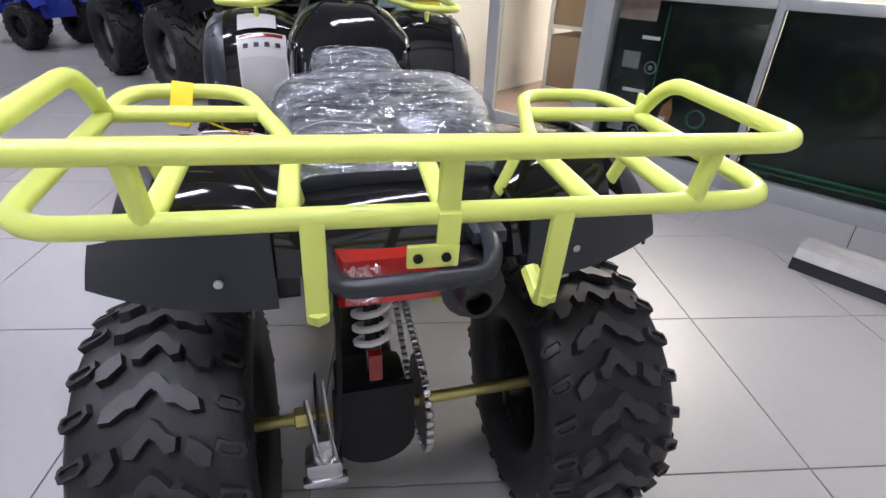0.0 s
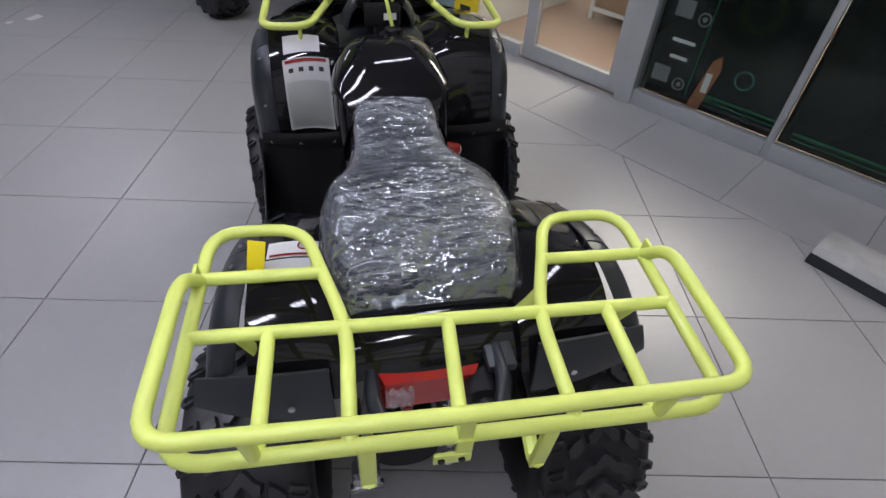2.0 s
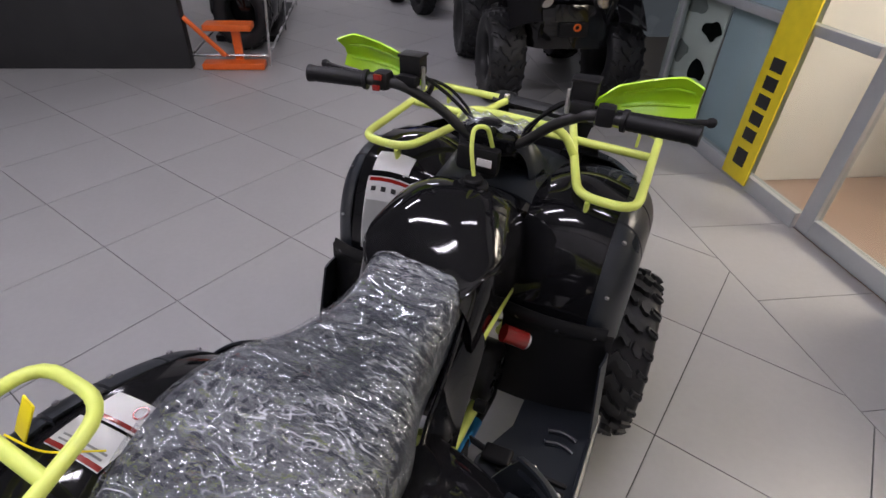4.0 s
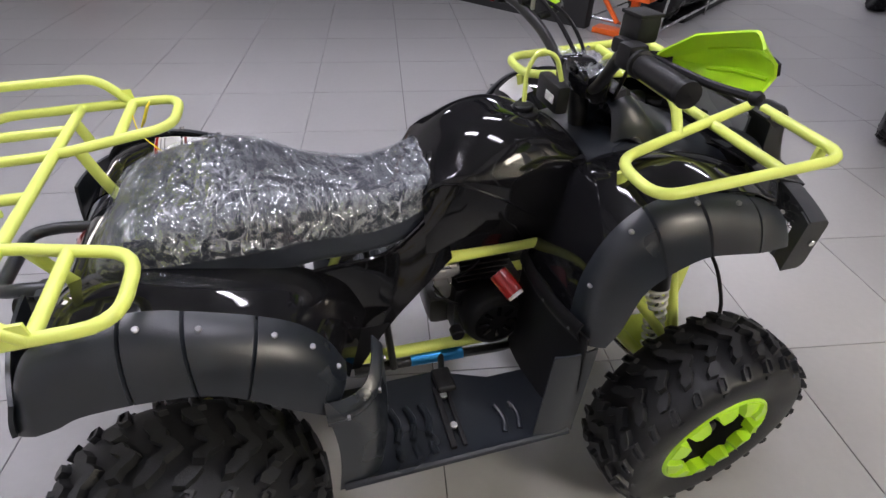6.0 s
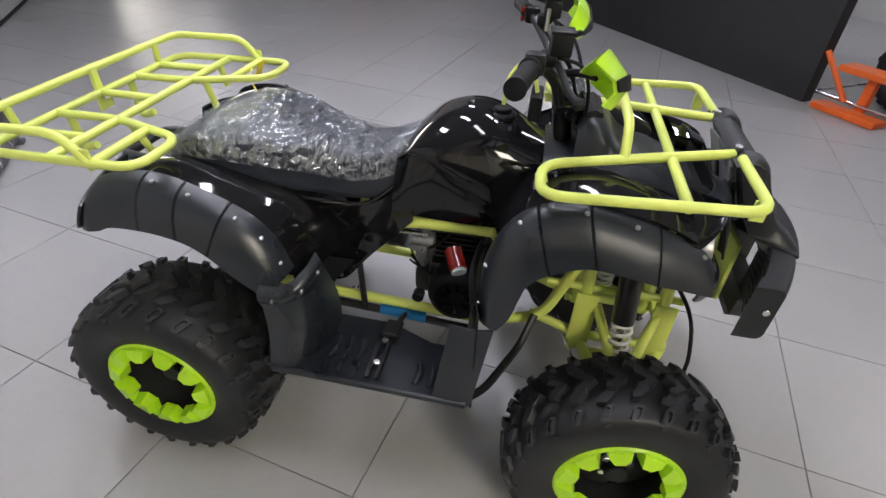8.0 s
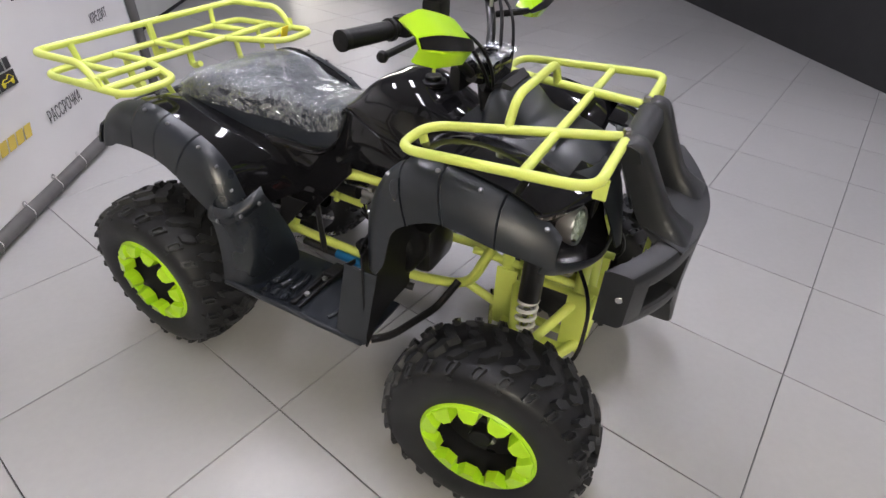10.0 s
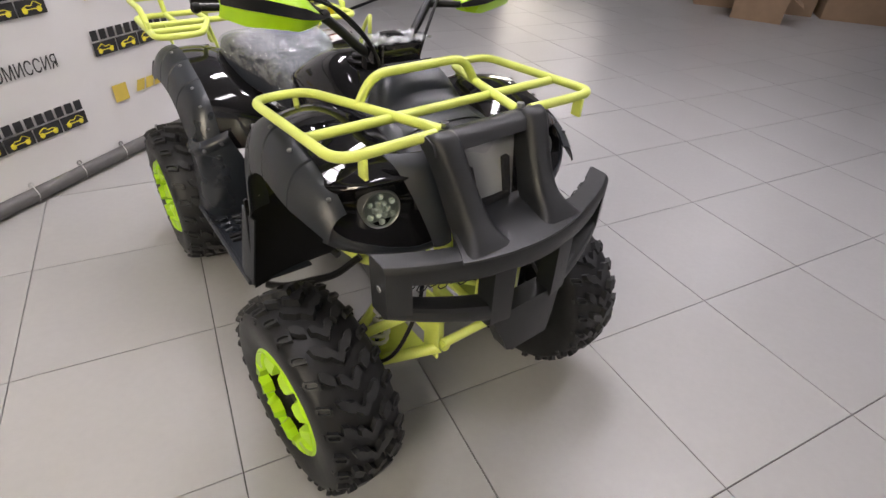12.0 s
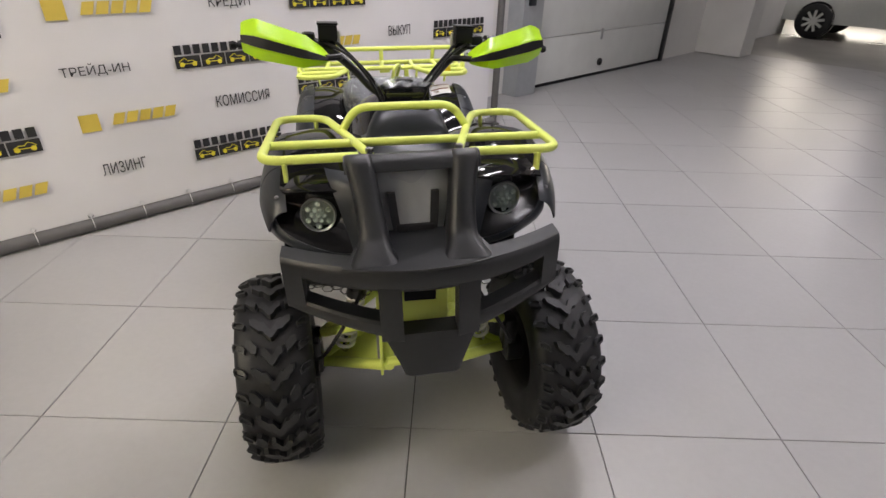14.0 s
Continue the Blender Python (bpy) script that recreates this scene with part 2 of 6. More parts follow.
def box(cx, cy, cz, sx, sy, sz, bevel=0.004, seg=2, bm=None, m=None):
    out = bm or bmesh.new()
    b = bmesh.new()
    bmesh.ops.create_cube(b, size=1.0)
    for v in b.verts:
        v.co = Vector((cx + v.co.x * sx, cy + v.co.y * sy, cz + v.co.z * sz))
    if bevel:
        bmesh.ops.bevel(b, geom=b.edges[:], offset=min(bevel, 0.45 * min(sx, sy, sz)), segments=seg, affect="EDGES", profile=0.6)
    if m is not None:
        bmesh.ops.transform(b, matrix=m, verts=b.verts)
    me = bpy.data.meshes.new("tmp")
    b.to_mesh(me)
    b.free()
    out.from_mesh(me)
    bpy.data.meshes.remove(me)
    return out


def join(*bms):
    out = bms[0]
    for b in bms[1:]:
        me = bpy.data.meshes.new("tmp")
        b.to_mesh(me)
        b.free()
        out.from_mesh(me)
        bpy.data.meshes.remove(me)
    return out


def moved(bm, m):
    bmesh.ops.transform(bm, matrix=m, verts=bm.verts)
    return bm


def loft(rings, caps=True, closed=False, ring_closed=True, bm=None):
    bm = bm or bmesh.new()
    vs = [[bm.verts.new(p) for p in r] for r in rings]
    n = len(rings[0])
    pairs = list(zip(vs, vs[1:])) + ([(vs[-1], vs[0])] if closed else [])
    for a, b in pairs:
        for i in range(n if ring_closed else n - 1):
            j = (i + 1) % n
            bm.faces.new((a[i], a[j], b[j], b[i]))
    if caps and ring_closed and not closed:
        bm.faces.new(vs[0][::-1])
        bm.faces.new(vs[-1])
    return bm


def rounded(pts, fillet, closed=False, steps=5):
    """A polyline with its corners rounded off."""
    pts = [Vector(p) for p in pts]
    n, out = len(pts), []
    for i, p in enumerate(pts):
        if not closed and i in (0, n - 1):
            out.append(p)
            continue
        a, b = pts[i - 1] - p, pts[(i + 1) % n] - p
        d = min(fillet, 0.48 * a.length, 0.48 * b.length)
        s, e = p + a.normalized() * d, p + b.normalized() * d
        for k in range(steps + 1):
            t = k / steps
            out.append(s * (1 - t) ** 2 + p * 2 * t * (1 - t) + e * t * t)
    clean = [out[0]]
    for p in out[1:]:
        if (p - clean[-1]).length > 1e-5:
            clean.append(p)
    return clean


def tube(pts, r, n=10, fillet=0.03, closed=False, bm=None, flat=1.0):
    path = rounded(pts, fillet, closed) if fillet else [Vector(p) for p in pts]
    rings, up = [], None
    m = len(path)
    for i, p in enumerate(path):
        if closed:
            t = (path[(i + 1) % m] - path[i - 1]).normalized()
        else:
            t = (path[min(i + 1, m - 1)] - path[max(i - 1, 0)]).normalized()
        if up is None:
            up = Vector((0, 0, 1)) if abs(t.z) < 0.9 else Vector((1, 0, 0))
        up = (up - t * up.dot(t)).normalized()
        side = t.cross(up)
        rings.append([p + (side * math.cos(2 * math.pi * k / n) + up * math.sin(2 * math.pi * k / n) * flat) * r for k in range(n)])
    return loft(rings, closed=closed, bm=bm)


def lathe(profile, n=32, axis="x", closed=False, bm=None):
    """profile: (along, radius) pairs, turned round the axis."""
    rings = []
    for k in range(n):
        a = 2 * math.pi * k / n
        c, s = math.cos(a), math.sin(a)
        if axis == "x":
            rings.append([(u, r * c, r * s) for u, r in profile])
        elif axis == "y":
            rings.append([(r * c, u, r * s) for u, r in profile])
        else:
            rings.append([(r * c, r * s, u) for u, r in profile])
    return loft(rings, caps=False, closed=True, ring_closed=closed, bm=bm)


def disc(r, depth, axis="x", n=24, bevel=0.003):
    h = depth / 2
    return lathe([(-h, 0.0001), (-h, r - bevel), (-h + bevel, r), (h - bevel, r), (h, r - bevel), (h, 0.0001)], n, axis)


def sheet(fn, nu, nv, thick, us=None, vs=None):
    """A curved panel fn(u, v) with thickness."""
    us = us or [i / nu for i in range(nu + 1)]
    vs = vs or [i / nv for i in range(nv + 1)]
    bm = loft([[fn(u, v) for v in vs] for u in us], caps=False, ring_closed=False)
    bmesh.ops.recalc_face_normals(bm, faces=bm.faces)
    bmesh.ops.solidify(bm, geom=bm.faces[:], thickness=thick)
    return bm


def spline(pts, t):
    """Catmull-Rom through pts, t from 0 to 1."""
    n = len(pts) - 1
    x = min(max(t, 0.0), 1.0) * n
    i = min(int(x), n - 1)
    f = x - i
    p = [Vector(pts[min(max(k, 0), n)]) for k in (i - 1, i, i + 1, i + 2)]
    return 0.5 * (2 * p[1] + (p[2] - p[0]) * f + (2 * p[0] - 5 * p[1] + 4 * p[2] - p[3]) * f * f + (3 * p[1] - p[0] - 3 * p[2] + p[3]) * f ** 3)


def prism(poly, h, m=None):
    """A flat polygon in x, y, given thickness h along z."""
    bm = bmesh.new()
    lo = [bm.verts.new((x, y, 0)) for x, y in poly]
    hi = [bm.verts.new((x, y, h)) for x, y in poly]
    bm.faces.new(lo[::-1])
    bm.faces.new(hi)
    for i in range(len(poly)):
        j = (i + 1) % len(poly)
        bm.faces.new((lo[i], lo[j], hi[j], hi[i]))
    if m is not None:
        bmesh.ops.transform(bm, matrix=m, verts=bm.verts)
    return bm


def text_mesh(text, height, width=0.0, depth=0.0008, bold=0.0):
    cu = bpy.data.curves.new("text", "FONT")
    cu.body, cu.size, cu.extrude, cu.offset = text, height * 1.4, depth, bold
    ob = new("text", cu)
    me = bpy.data.meshes.new_from_object(ob.evaluated_get(bpy.context.evaluated_depsgraph_get()))
    bpy.data.objects.remove(ob)
    bpy.data.curves.remove(cu)
    bm = bmesh.new()
    bm.from_mesh(me)
    bpy.data.meshes.remove(me)
    xs, ys = [v.co.x for v in bm.verts], [v.co.y for v in bm.verts]
    w = (width / (max(xs) - min(xs))) if width else 1.0
    h = height / (max(ys) - min(ys))
    for v in bm.verts:
        v.co.x, v.co.y = (v.co.x - min(xs)) * w, (v.co.y - min(ys)) * h
    return bm


# ---- the building: a along the banner, b across, turned against the vehicle ----
BUILD = Matrix.Rotation(radians(33.86), 4, "Z")


def built(name, bm, mat, label="", angle=40):
    ob = link(name, bm, mat, None, "", angle)
    ob.matrix_world = BUILD
    return tagged(ob, label, kind="structure")


GLASS_A, GATE_B, DARK_B, BACK_A, FAR_B, CEIL_Z = 2.5, -1.85, 4.52, -8.2, 9.0, 3.6

# walls round the hall
bm = box(-2.0, GATE_B - 0.15, 2.95, 9.9, 0.3, 1.3, 0)
box(-0.3, GATE_B - 0.15, 1.15, 5.6, 0.3, 2.3, 0, bm=bm)
box(-7.32, GATE_B - 0.15, 1.8, 1.6, 0.3, 3.6, 0, bm=bm)
built("wall_north", bm, WALL, "pale painted wall round a sectional gate")
bm = box(BACK_A - 0.15, 5.5, 1.8, 0.3, 7.3, 3.6, 0)
box(BACK_A - 0.15, -0.2, 3.2, 0.3, 4.1, 0.8, 0, bm=bm)
built("wall_west", bm, WALL, "pale painted wall beside a wide passage")
built("wall_south", box(-2.8, FAR_B + 0.15, 1.8, 11.4, 0.3, 3.6, 0), WALL, "pale painted far wall")
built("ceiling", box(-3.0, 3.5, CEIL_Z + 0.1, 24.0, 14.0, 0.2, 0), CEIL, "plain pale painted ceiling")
built("partition", box(-4.71, DARK_B + 0.06, 1.1, 6.88, 0.12, 2.2, 0.006), DARKWALL, "matt black partition wall")

# side hall beyond the passage
built("hall_floor", box(-13.0, 0.0, -0.06, 9.3, 12.0, 0.1, 0), material("worn_grey_concrete", (0.22, 0.21, 0.19), 0.3, vary=0.2, scale=2), "worn grey concrete floor of the side hall")
bm = box(-10.2, GATE_B - 0.15, 1.8, 3.8, 0.3, 3.6, 0)
built("wall_side_hall", bm, WALL, "pale painted wall of the side hall")
built("wall_end", box(-17.5, 0, 1.8, 0.3, 12.0, 3.6, 0), WALL, "pale end wall of the side hall")
built("wall_hall_back", box(-13.0, -6.0, 1.8, 9.3, 0.3, 3.6, 0), WALL, "pale painted wall of the side hall")
win = built("window_1", box(-17.3, -1.4, 1.9, 0.06, 3.6, 2.0, 0), DAYLIGHT, "bright daylight window of the side hall")
for k in range(4):
    f = link("window_frame", box(-17.24, -3.1 + k * 1.14, 1.9, 0.05, 0.09, 2.1, 0.005), FRAME, win)

# piers beside the passage
built("pier", box(-8.05, -1.5, 1.8, 0.5, 0.72, 3.58, 0.01), WALL, "white plastered pier beside the passage")
built("pier", box(-8.05, 1.32, 1.8, 0.5, 1.1, 3.58, 0.01), WALL, "white plastered pier beside the passage")
built("baseboard", box(-7.78, 1.32, 0.05, 0.02, 1.1, 0.1, 0.003), FRAME, "low grey plinth of the pier")

# sectional gate in the north wall
gate = thing("sectional_gate", "closed white sectional garage gate with dirty lower edge", "garage gate", BUILD @ pose(-4.95, GATE_B + 0.02, 0), kind="structure")
for k in range(4):
    part("gate_panel", box(0, 0, 0.03 + 0.5 * k + 0.25, 2.98, 0.045, 0.492, 0.006), GATE, gate)
part("rubber_seal", box(0, 0.002, 0.016, 2.98, 0.05, 0.03, 0.004), MATTE_DARK, gate, "black rubber bottom seal")
part("handle", join(moved(disc(0.045, 0.03, "y"), pose(0.14, 0.03, 0.16)), moved(disc(0.022, 0.04, "y"), pose(0.14, 0.04, 0.16))), BLACK_METAL, gate, "round black pull handle")
part("latch", box(0.18, 0.03, 0.5, 0.04, 0.03, 0.12, 0.005), STEEL, gate, "small steel latch")
for sx in (-1, 1):
    part("guide_rail", box(sx * 1.53, 0.02, 1.15, 0.08, 0.08, 2.3, 0.006), BLACK_METAL, gate, "dark guide rail")
built("gate_post", box(-3.15, GATE_B + 0.1, 1.2, 0.32, 0.2, 2.4, 0.008), FRAME, "grey steel post beside the gate")
built("switch_box", box(-3.1, GATE_B + 0.215, 0.95, 0.09, 0.03, 0.12, 0.006), MATTE, "small grey switch box on the gate post")

# glazed aluminium front of the showroom office
FRONT = [(-1.7, -0.83), (-0.83, 0.02), (0.02, 0.87), (1.71, 2.25), (2.25, 3.38), (3.38, 4.1), (4.1, 4.9), (4.9, 5.8)]


def front_window(n, b0, b1, rail=0.92):
    win = thing("window_%d" % n, "grey aluminium framed glass front panel", "window", BUILD @ pose(GLASS_A, 0, 0), kind="structure")
    w = 0.036
    part("mullion", box(0, b1, 1.3, 0.045, w, 2.6, 0.004), FRAME, win)
    part("bottom_rail", box(0, (b0 + b1) / 2, 0.045, 0.06, b1 - b0 - w, 0.09, 0.004), FRAME, win)
    part("transom", box(0, (b0 + b1) / 2, rail, 0.06, b1 - b0 - w, 0.05, 0.004), FRAME, win)
    part("top_rail", box(0, (b0 + b1) / 2, 2.56, 0.06, b1 - b0 - w, 0.08, 0.004), FRAME, win)
    for z0, z1 in ((0.09, rail - 0.025), (rail + 0.025, 2.52)):
        part("pane", box(0, (b0 + b1) / 2, (z0 + z1) / 2, 0.008, b1 - b0 - w, z1 - z0, 0), GLASS, win)
    return win


for n, (b0, b1) in enumerate(FRONT):
    front_window(n + 2, b0, b1)
built("front_post", box(GLASS_A, 0.88, 1.3, 0.1, 0.11, 2.6, 0.006), FRAME, "grey aluminium door post")
built("wall_front_top", box(GLASS_A, 3.6, 3.12, 0.2, 10.9, 1.0, 0), WALL, "pale wall above the glazed front")
built("wall_front_end", box(GLASS_A, 7.4, 1.3, 0.2, 3.2, 2.62, 0), WALL, "pale wall beside the glazed front")
door = thing("door_1", "closed grey aluminium door with a full glass pane", "door", BUILD @ pose(GLASS_A, 1.31, 0), kind="structure")
for s in (-1, 1):
    part("stile", box(-0.005, s * 0.345, 1.03, 0.05, 0.09, 2.02, 0.005), FRAME, door)
part("bottom_rail", box(-0.005, 0, 0.07, 0.05, 0.6, 0.1, 0.005), FRAME, door)
part("top_rail", box(-0.005, 0, 1.99, 0.05, 0.6, 0.1, 0.005), FRAME, door)
part("pane", box(-0.005, 0, 1.03, 0.008, 0.6, 1.82, 0), GLASS, door)
part("handle", tube([(-0.03, -0.33, 0.95), (-0.08, -0.33, 0.95), (-0.08, -0.33, 1.25), (-0.03, -0.33, 1.25)], 0.012), STEEL, door, "steel bar handle")
part("head_frame", box(0, 0, 2.3, 0.06, 0.78, 0.5, 0.004), FRAME, door)

# printed boards behind the two front panels
board = thing("printed_board", "black printed display board behind glass with dials", "display board", BUILD @ pose(GLASS_A + 0.05, 0, 0))
part("board", box(0.01, 0.43, 0.5, 0.012, 0.84, 0.84, 0.002), PRINT_DARK, board)


def on_board(name, parent, b, z, w, h, mat, label="", depth=0.004, lift=0.0):
    return part(name, box(-lift, b, z, depth, w, h, 0), mat, parent, label)


def ring(b, z, r, w, x=0.0, n=36):
    bm = lathe([(-0.002, r - w), (-0.002, r), (0.002, r), (0.002, r - w)], n, "x", closed=True)
    return moved(bm, pose(x, b, z))


part("dial", ring(0.28, 0.315, 0.05, 0.006), TEAL_LINE, board, "thin teal printed ring")
for b, z in ((0.61, 0.18), (0.59, 0.545)):
    part("dial", ring(b, z, 0.036, 0.008), PRINT_GREY, board, "grey printed dial")
    part("dial_centre", moved(disc(0.014, 0.004, "x"), pose(0, b, z)), PRINT_GREY, board)
    on_board("print_patch", board, b + 0.12, z + 0.03, 0.1, 0.09, PRINT_GREY)
for b, z, w in ((0.62, 0.7, 0.1), (0.66, 0.41, 0.13), (0.66, 0.32, 0.1)):
    on_board("caption_bar", board, b, z, w, 0.018, WHITE)
part("picture", prism([(0.0, 0.0), (0.075, 0.02), (0.12, 0.27), (0.1, 0.34), (0.06, 0.3)], 0.004, Matrix(((0, 0, -1, 0), (-1, 0, 0, 0.53), (0, 1, 0, 0.06), (0, 0, 0, 1)))), PRINT_ORANGE, board, "orange and brown printed picture")
on_board("picture", board, 0.73, 0.85, 0.24, 0.13, material("pale_pink_print", (0.42, 0.3, 0.27), 0.4, vary=0.4, scale=14), "pale pink printed picture")
on_board("picture", board, 0.46, 0.24, 0.035, 0.11, STICKER_WHITE, "white printed shape", lift=0.003)
on_board("green_line", board, 0.55, 0.5, 0.006, 0.74, GREEN_LINE, lift=0.002)
on_board("green_line", board, 0.22, 0.175, 0.44, 0.012, GREEN_LINE, lift=0.002)
on_board("green_line", board, 0.22, 0.145, 0.44, 0.006, GREEN_LINE, lift=0.002)
board2 = thing("printed_board", "black printed display board with green lines behind glass", "display board", BUILD @ pose(GLASS_A + 0.05, 0, 0))
part("board", box(0.01, -0.845, 0.5, 0.012, 1.7, 0.84, 0.002), PRINT_DARK, board2)
on_board("green_line", board2, -0.45, 0.15, 0.8, 0.012, GREEN_LINE, lift=0.002)
on_board("green_line", board2, -0.45, 0.12, 0.8, 0.006, GREEN_LINE, lift=0.002)

# office behind the glass
built("floor_office", box(GLASS_A + 1.78, 2.0, -0.055, 3.5, 7.6, 0.1, 0), ROOMFLOOR, "beige office floor")
built("wall_office", box(GLASS_A + 2.4, 2.0, 1.35, 0.15, 7.6, 2.7, 0), WALL, "white office wall")
built("wall_office_side", box(GLASS_A + 1.2, 2.3, 1.35, 2.2, 0.1, 2.7, 0), WALL, "white office side wall")
built("wall_office_end", box(GLASS_A + 1.2, -1.75, 1.35, 2.2, 0.1, 2.7, 0), WALL, "white office end wall")
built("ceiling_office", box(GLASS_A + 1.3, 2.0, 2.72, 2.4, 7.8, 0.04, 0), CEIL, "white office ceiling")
built("baseboard", box(GLASS_A + 2.31, 0.3, 0.04, 0.02, 3.9, 0.07, 0.003), WOOD, "brown wooden baseboard of the office")
lamp = thing("ceiling_light", "large square warm office ceiling light", "lamp", BUILD @ pose(GLASS_A + 1.5, 0.75, 2.66))
part("frame", box(0, 0, 0.02, 1.3, 1.3, 0.04, 0.004), WHITE, lamp)
part("diffuser", box(0, 0, -0.004, 1.22, 1.22, 0.01, 0.002), LAMP_WARM, lamp)
shelf = thing("shelf_unit", "white open shelf unit with brown boxes", "shelf", BUILD @ pose(GLASS_A + 1.28, 1.42, 0))
for sx in (-0.2, 0.2):
    for sy in (-0.45, 0.45):
        part("post", box(sx, sy, 0.9, 0.035, 0.035, 1.8, 0.003), WHITE, shelf)
for z in (0.02, 0.52, 1.02, 1.52):
    part("shelf_board", box(0, 0, z + 0.06, 0.44, 0.94, 0.03, 0.003), WHITE, shelf)
for z in (0.095, 0.595, 1.095):
    for y in (-0.22, 0.22):
        c = link("carton", box(0, 0, 0.21, 0.4, 0.43, 0.42, 0.004), BOXCARD)
        c.matrix_world = BUILD @ pose(GLASS_A + 1.28, 1.42 + y, z)
        tagged(c, "closed brown cardboard carton on the shelf", "box", "cartons on the shelf")

# vertical yellow sign on the glass front
sign = thing("vertical_sign", "tall yellow sign strip with a black mark and bars", "sign", BUILD @ pose(GLASS_A - 0.045, 2.245, 0.03))
part("panel", box(0, 0, 0.62, 0.012, 0.23, 1.24, 0.003), material("yellow_sign", (0.75, 0.6, 0.02), 0.4), sign)
part("mark", box(-0.008, 0, 0.14, 0.004, 0.1, 0.1, 0.0015), INK, sign, "black square mark")
for k in range(5):
    part("bar", box(-0.008, 0, 0.28 + 0.1 * k, 0.004, 0.1, 0.07, 0.0015), INK, sign, "black bar in place of a letter")

# pictures behind the far panel of the glazed front
pic = thing("printed_board", "pale blue and white printed board behind glass", "display board", BUILD @ pose(GLASS_A + 0.05, 0, 0))
part("board", box(0.01, 2.66, 0.62, 0.012, 0.5, 1.1, 0.002), material("pale_blue_print", (0.5, 0.58, 0.68), 0.4, vary=0.25, scale=3), pic)
pic = thing("printed_board", "white printed board with dark vehicle pictures behind glass", "display board", BUILD @ pose(GLASS_A + 0.05, 0, 0))
part("board", box(0.01, 3.25, 0.62, 0.012, 0.62, 1.1, 0.002), BANNER, pic)
for k, (b, z, w, h) in enumerate(((3.1, 0.42, 0.22, 0.13), (3.35, 0.5, 0.16, 0.15), (3.06, 0.7, 0.2, 0.12), (3.3, 0.82, 0.24, 0.14), (3.1, 0.98, 0.2, 0.12), (3.4, 0.25, 0.2, 0.12))):
    outline = [(w * (0.5 + 0.12 * math.sin(7 * j + k)) * math.cos(j * math.pi / 7), h * (0.5 + 0.15 * math.sin(5 * j + 2 * k)) * math.sin(j * math.pi / 7)) for j in range(14)]
    part("picture", prism(outline, 0.003, Matrix(((0, 0, -1, 0), (-1, 0, 0, b), (0, 1, 0, z), (0, 0, 0, 1)))), BLUE_PAINT if k == 4 else (PRINT_GREY if k % 2 else PRINT_DARK), pic, "printed vehicle silhouette")

# ceiling lights of the hall
for a, bs, glow in ((-1.2, (-0.75, 0.6, 2.5), LAMP), (0.85, (0.6,), LAMP_DIM)):
    for b in bs:
        lamp = thing("ceiling_light", "unseen long white ceiling light with a glowing diffuser", "lamp", BUILD @ pose(a, b, CEIL_Z - 0.05), "ceiling lights of the hall")
        part("housing", box(0, 0, 0.02, 1.26, 0.24, 0.05, 0.006), WHITE, lamp)
        for k in range(5):
            part("diffuser", box(-0.5 + 0.25 * k, 0, -0.012, 0.195, 0.195, 0.02, 0.004), glow, lamp)
# assumed lamps, added to brighten the far floor, side hall and bumper front
for a, b, glow in ((-3.4, 7.0, LAMP), (0.6, 7.3, LAMP), (-6.3, 3.4, LAMP_DIM), (-12.0, 0.0, LAMP)):
    lamp = thing("ceiling_light", "unseen long white ceiling light with a glowing diffuser", "lamp", BUILD @ pose(a, b, CEIL_Z - 0.05), "ceiling lights of the hall")
    part("housing", box(0, 0, 0.02, 1.26, 0.2, 0.05, 0.006), WHITE, lamp)
    part("diffuser", box(0, 0, -0.012, 1.2, 0.16, 0.02, 0.006), glow, lamp)

# press banner on its pipe frame: text runs against a
ban = thing("press_banner", "white vinyl banner on a grey pipe frame with print", "banner", BUILD @ pose(0, -1.13, 0))
FACE = Matrix(((-1, 0, 0, 0), (0, 0, 1, 0.004), (0, 1, 0, 0), (0, 0, 0, 1)))


def wavy(u, v):
    a, z = 1.68 - 3.64 * u, 0.075 + 2.0 * v
    return (a, 0.004 * math.sin(a * 7 + z * 2) * (1 - v) ** 2 * 0.6, z)


part("banner_sheet", sheet(wavy, 60, 14, 0.0015), BANNER, ban, "white vinyl sheet")
part("bottom_pipe", tube([(1.76, 0.0, 0.04), (-2.03, 0.0, 0.04)], 0.034, 14, 0), PIPE, ban, "dark grey bottom pipe")
part("top_pipe", tube([(1.76, 0.0, 2.12), (-2.03, 0.0, 2.12)], 0.025, 12, 0), PIPE, ban, "dark grey top pipe")
for a in (1.78, -2.05):
    part("upright_pipe", tube([(a, 0, 0.0), (a, 0, 2.15)], 0.03, 12, 0), PIPE, ban, "dark grey upright pipe")
    part("foot", box(a, -0.12, 0.012, 0.06, 0.34, 0.024, 0.006), PIPE, ban, "flat grey foot")
for k in range(15):
    a = 1.6 - k * 0.25
    part("eyelet", moved(lathe([(-0.002, 0.007), (-0.002, 0.013), (0.002, 0.013), (0.002, 0.007)], 14, "y", closed=True), pose(a, 0.008, 0.093)), STEEL, ban)
    part("cable_tie", tube([(a, 0.01, 0.1), (a, 0.038, 0.05), (a, 0.02, 0.003)], 0.0016, 5, 0.01), WHITE, ban, "white cable tie")


def at_banner(a, z):
    return pose(0, 0.0075, 0) @ FACE @ pose(-a, z, 0)


def printed_word(word, a0, a1, z, h):
    bm = moved(text_mesh(word, h, a0 - a1, 0.0006), at_banner(a0, z))
    part("printed_word", bm, INK, ban, "printed word " + word)


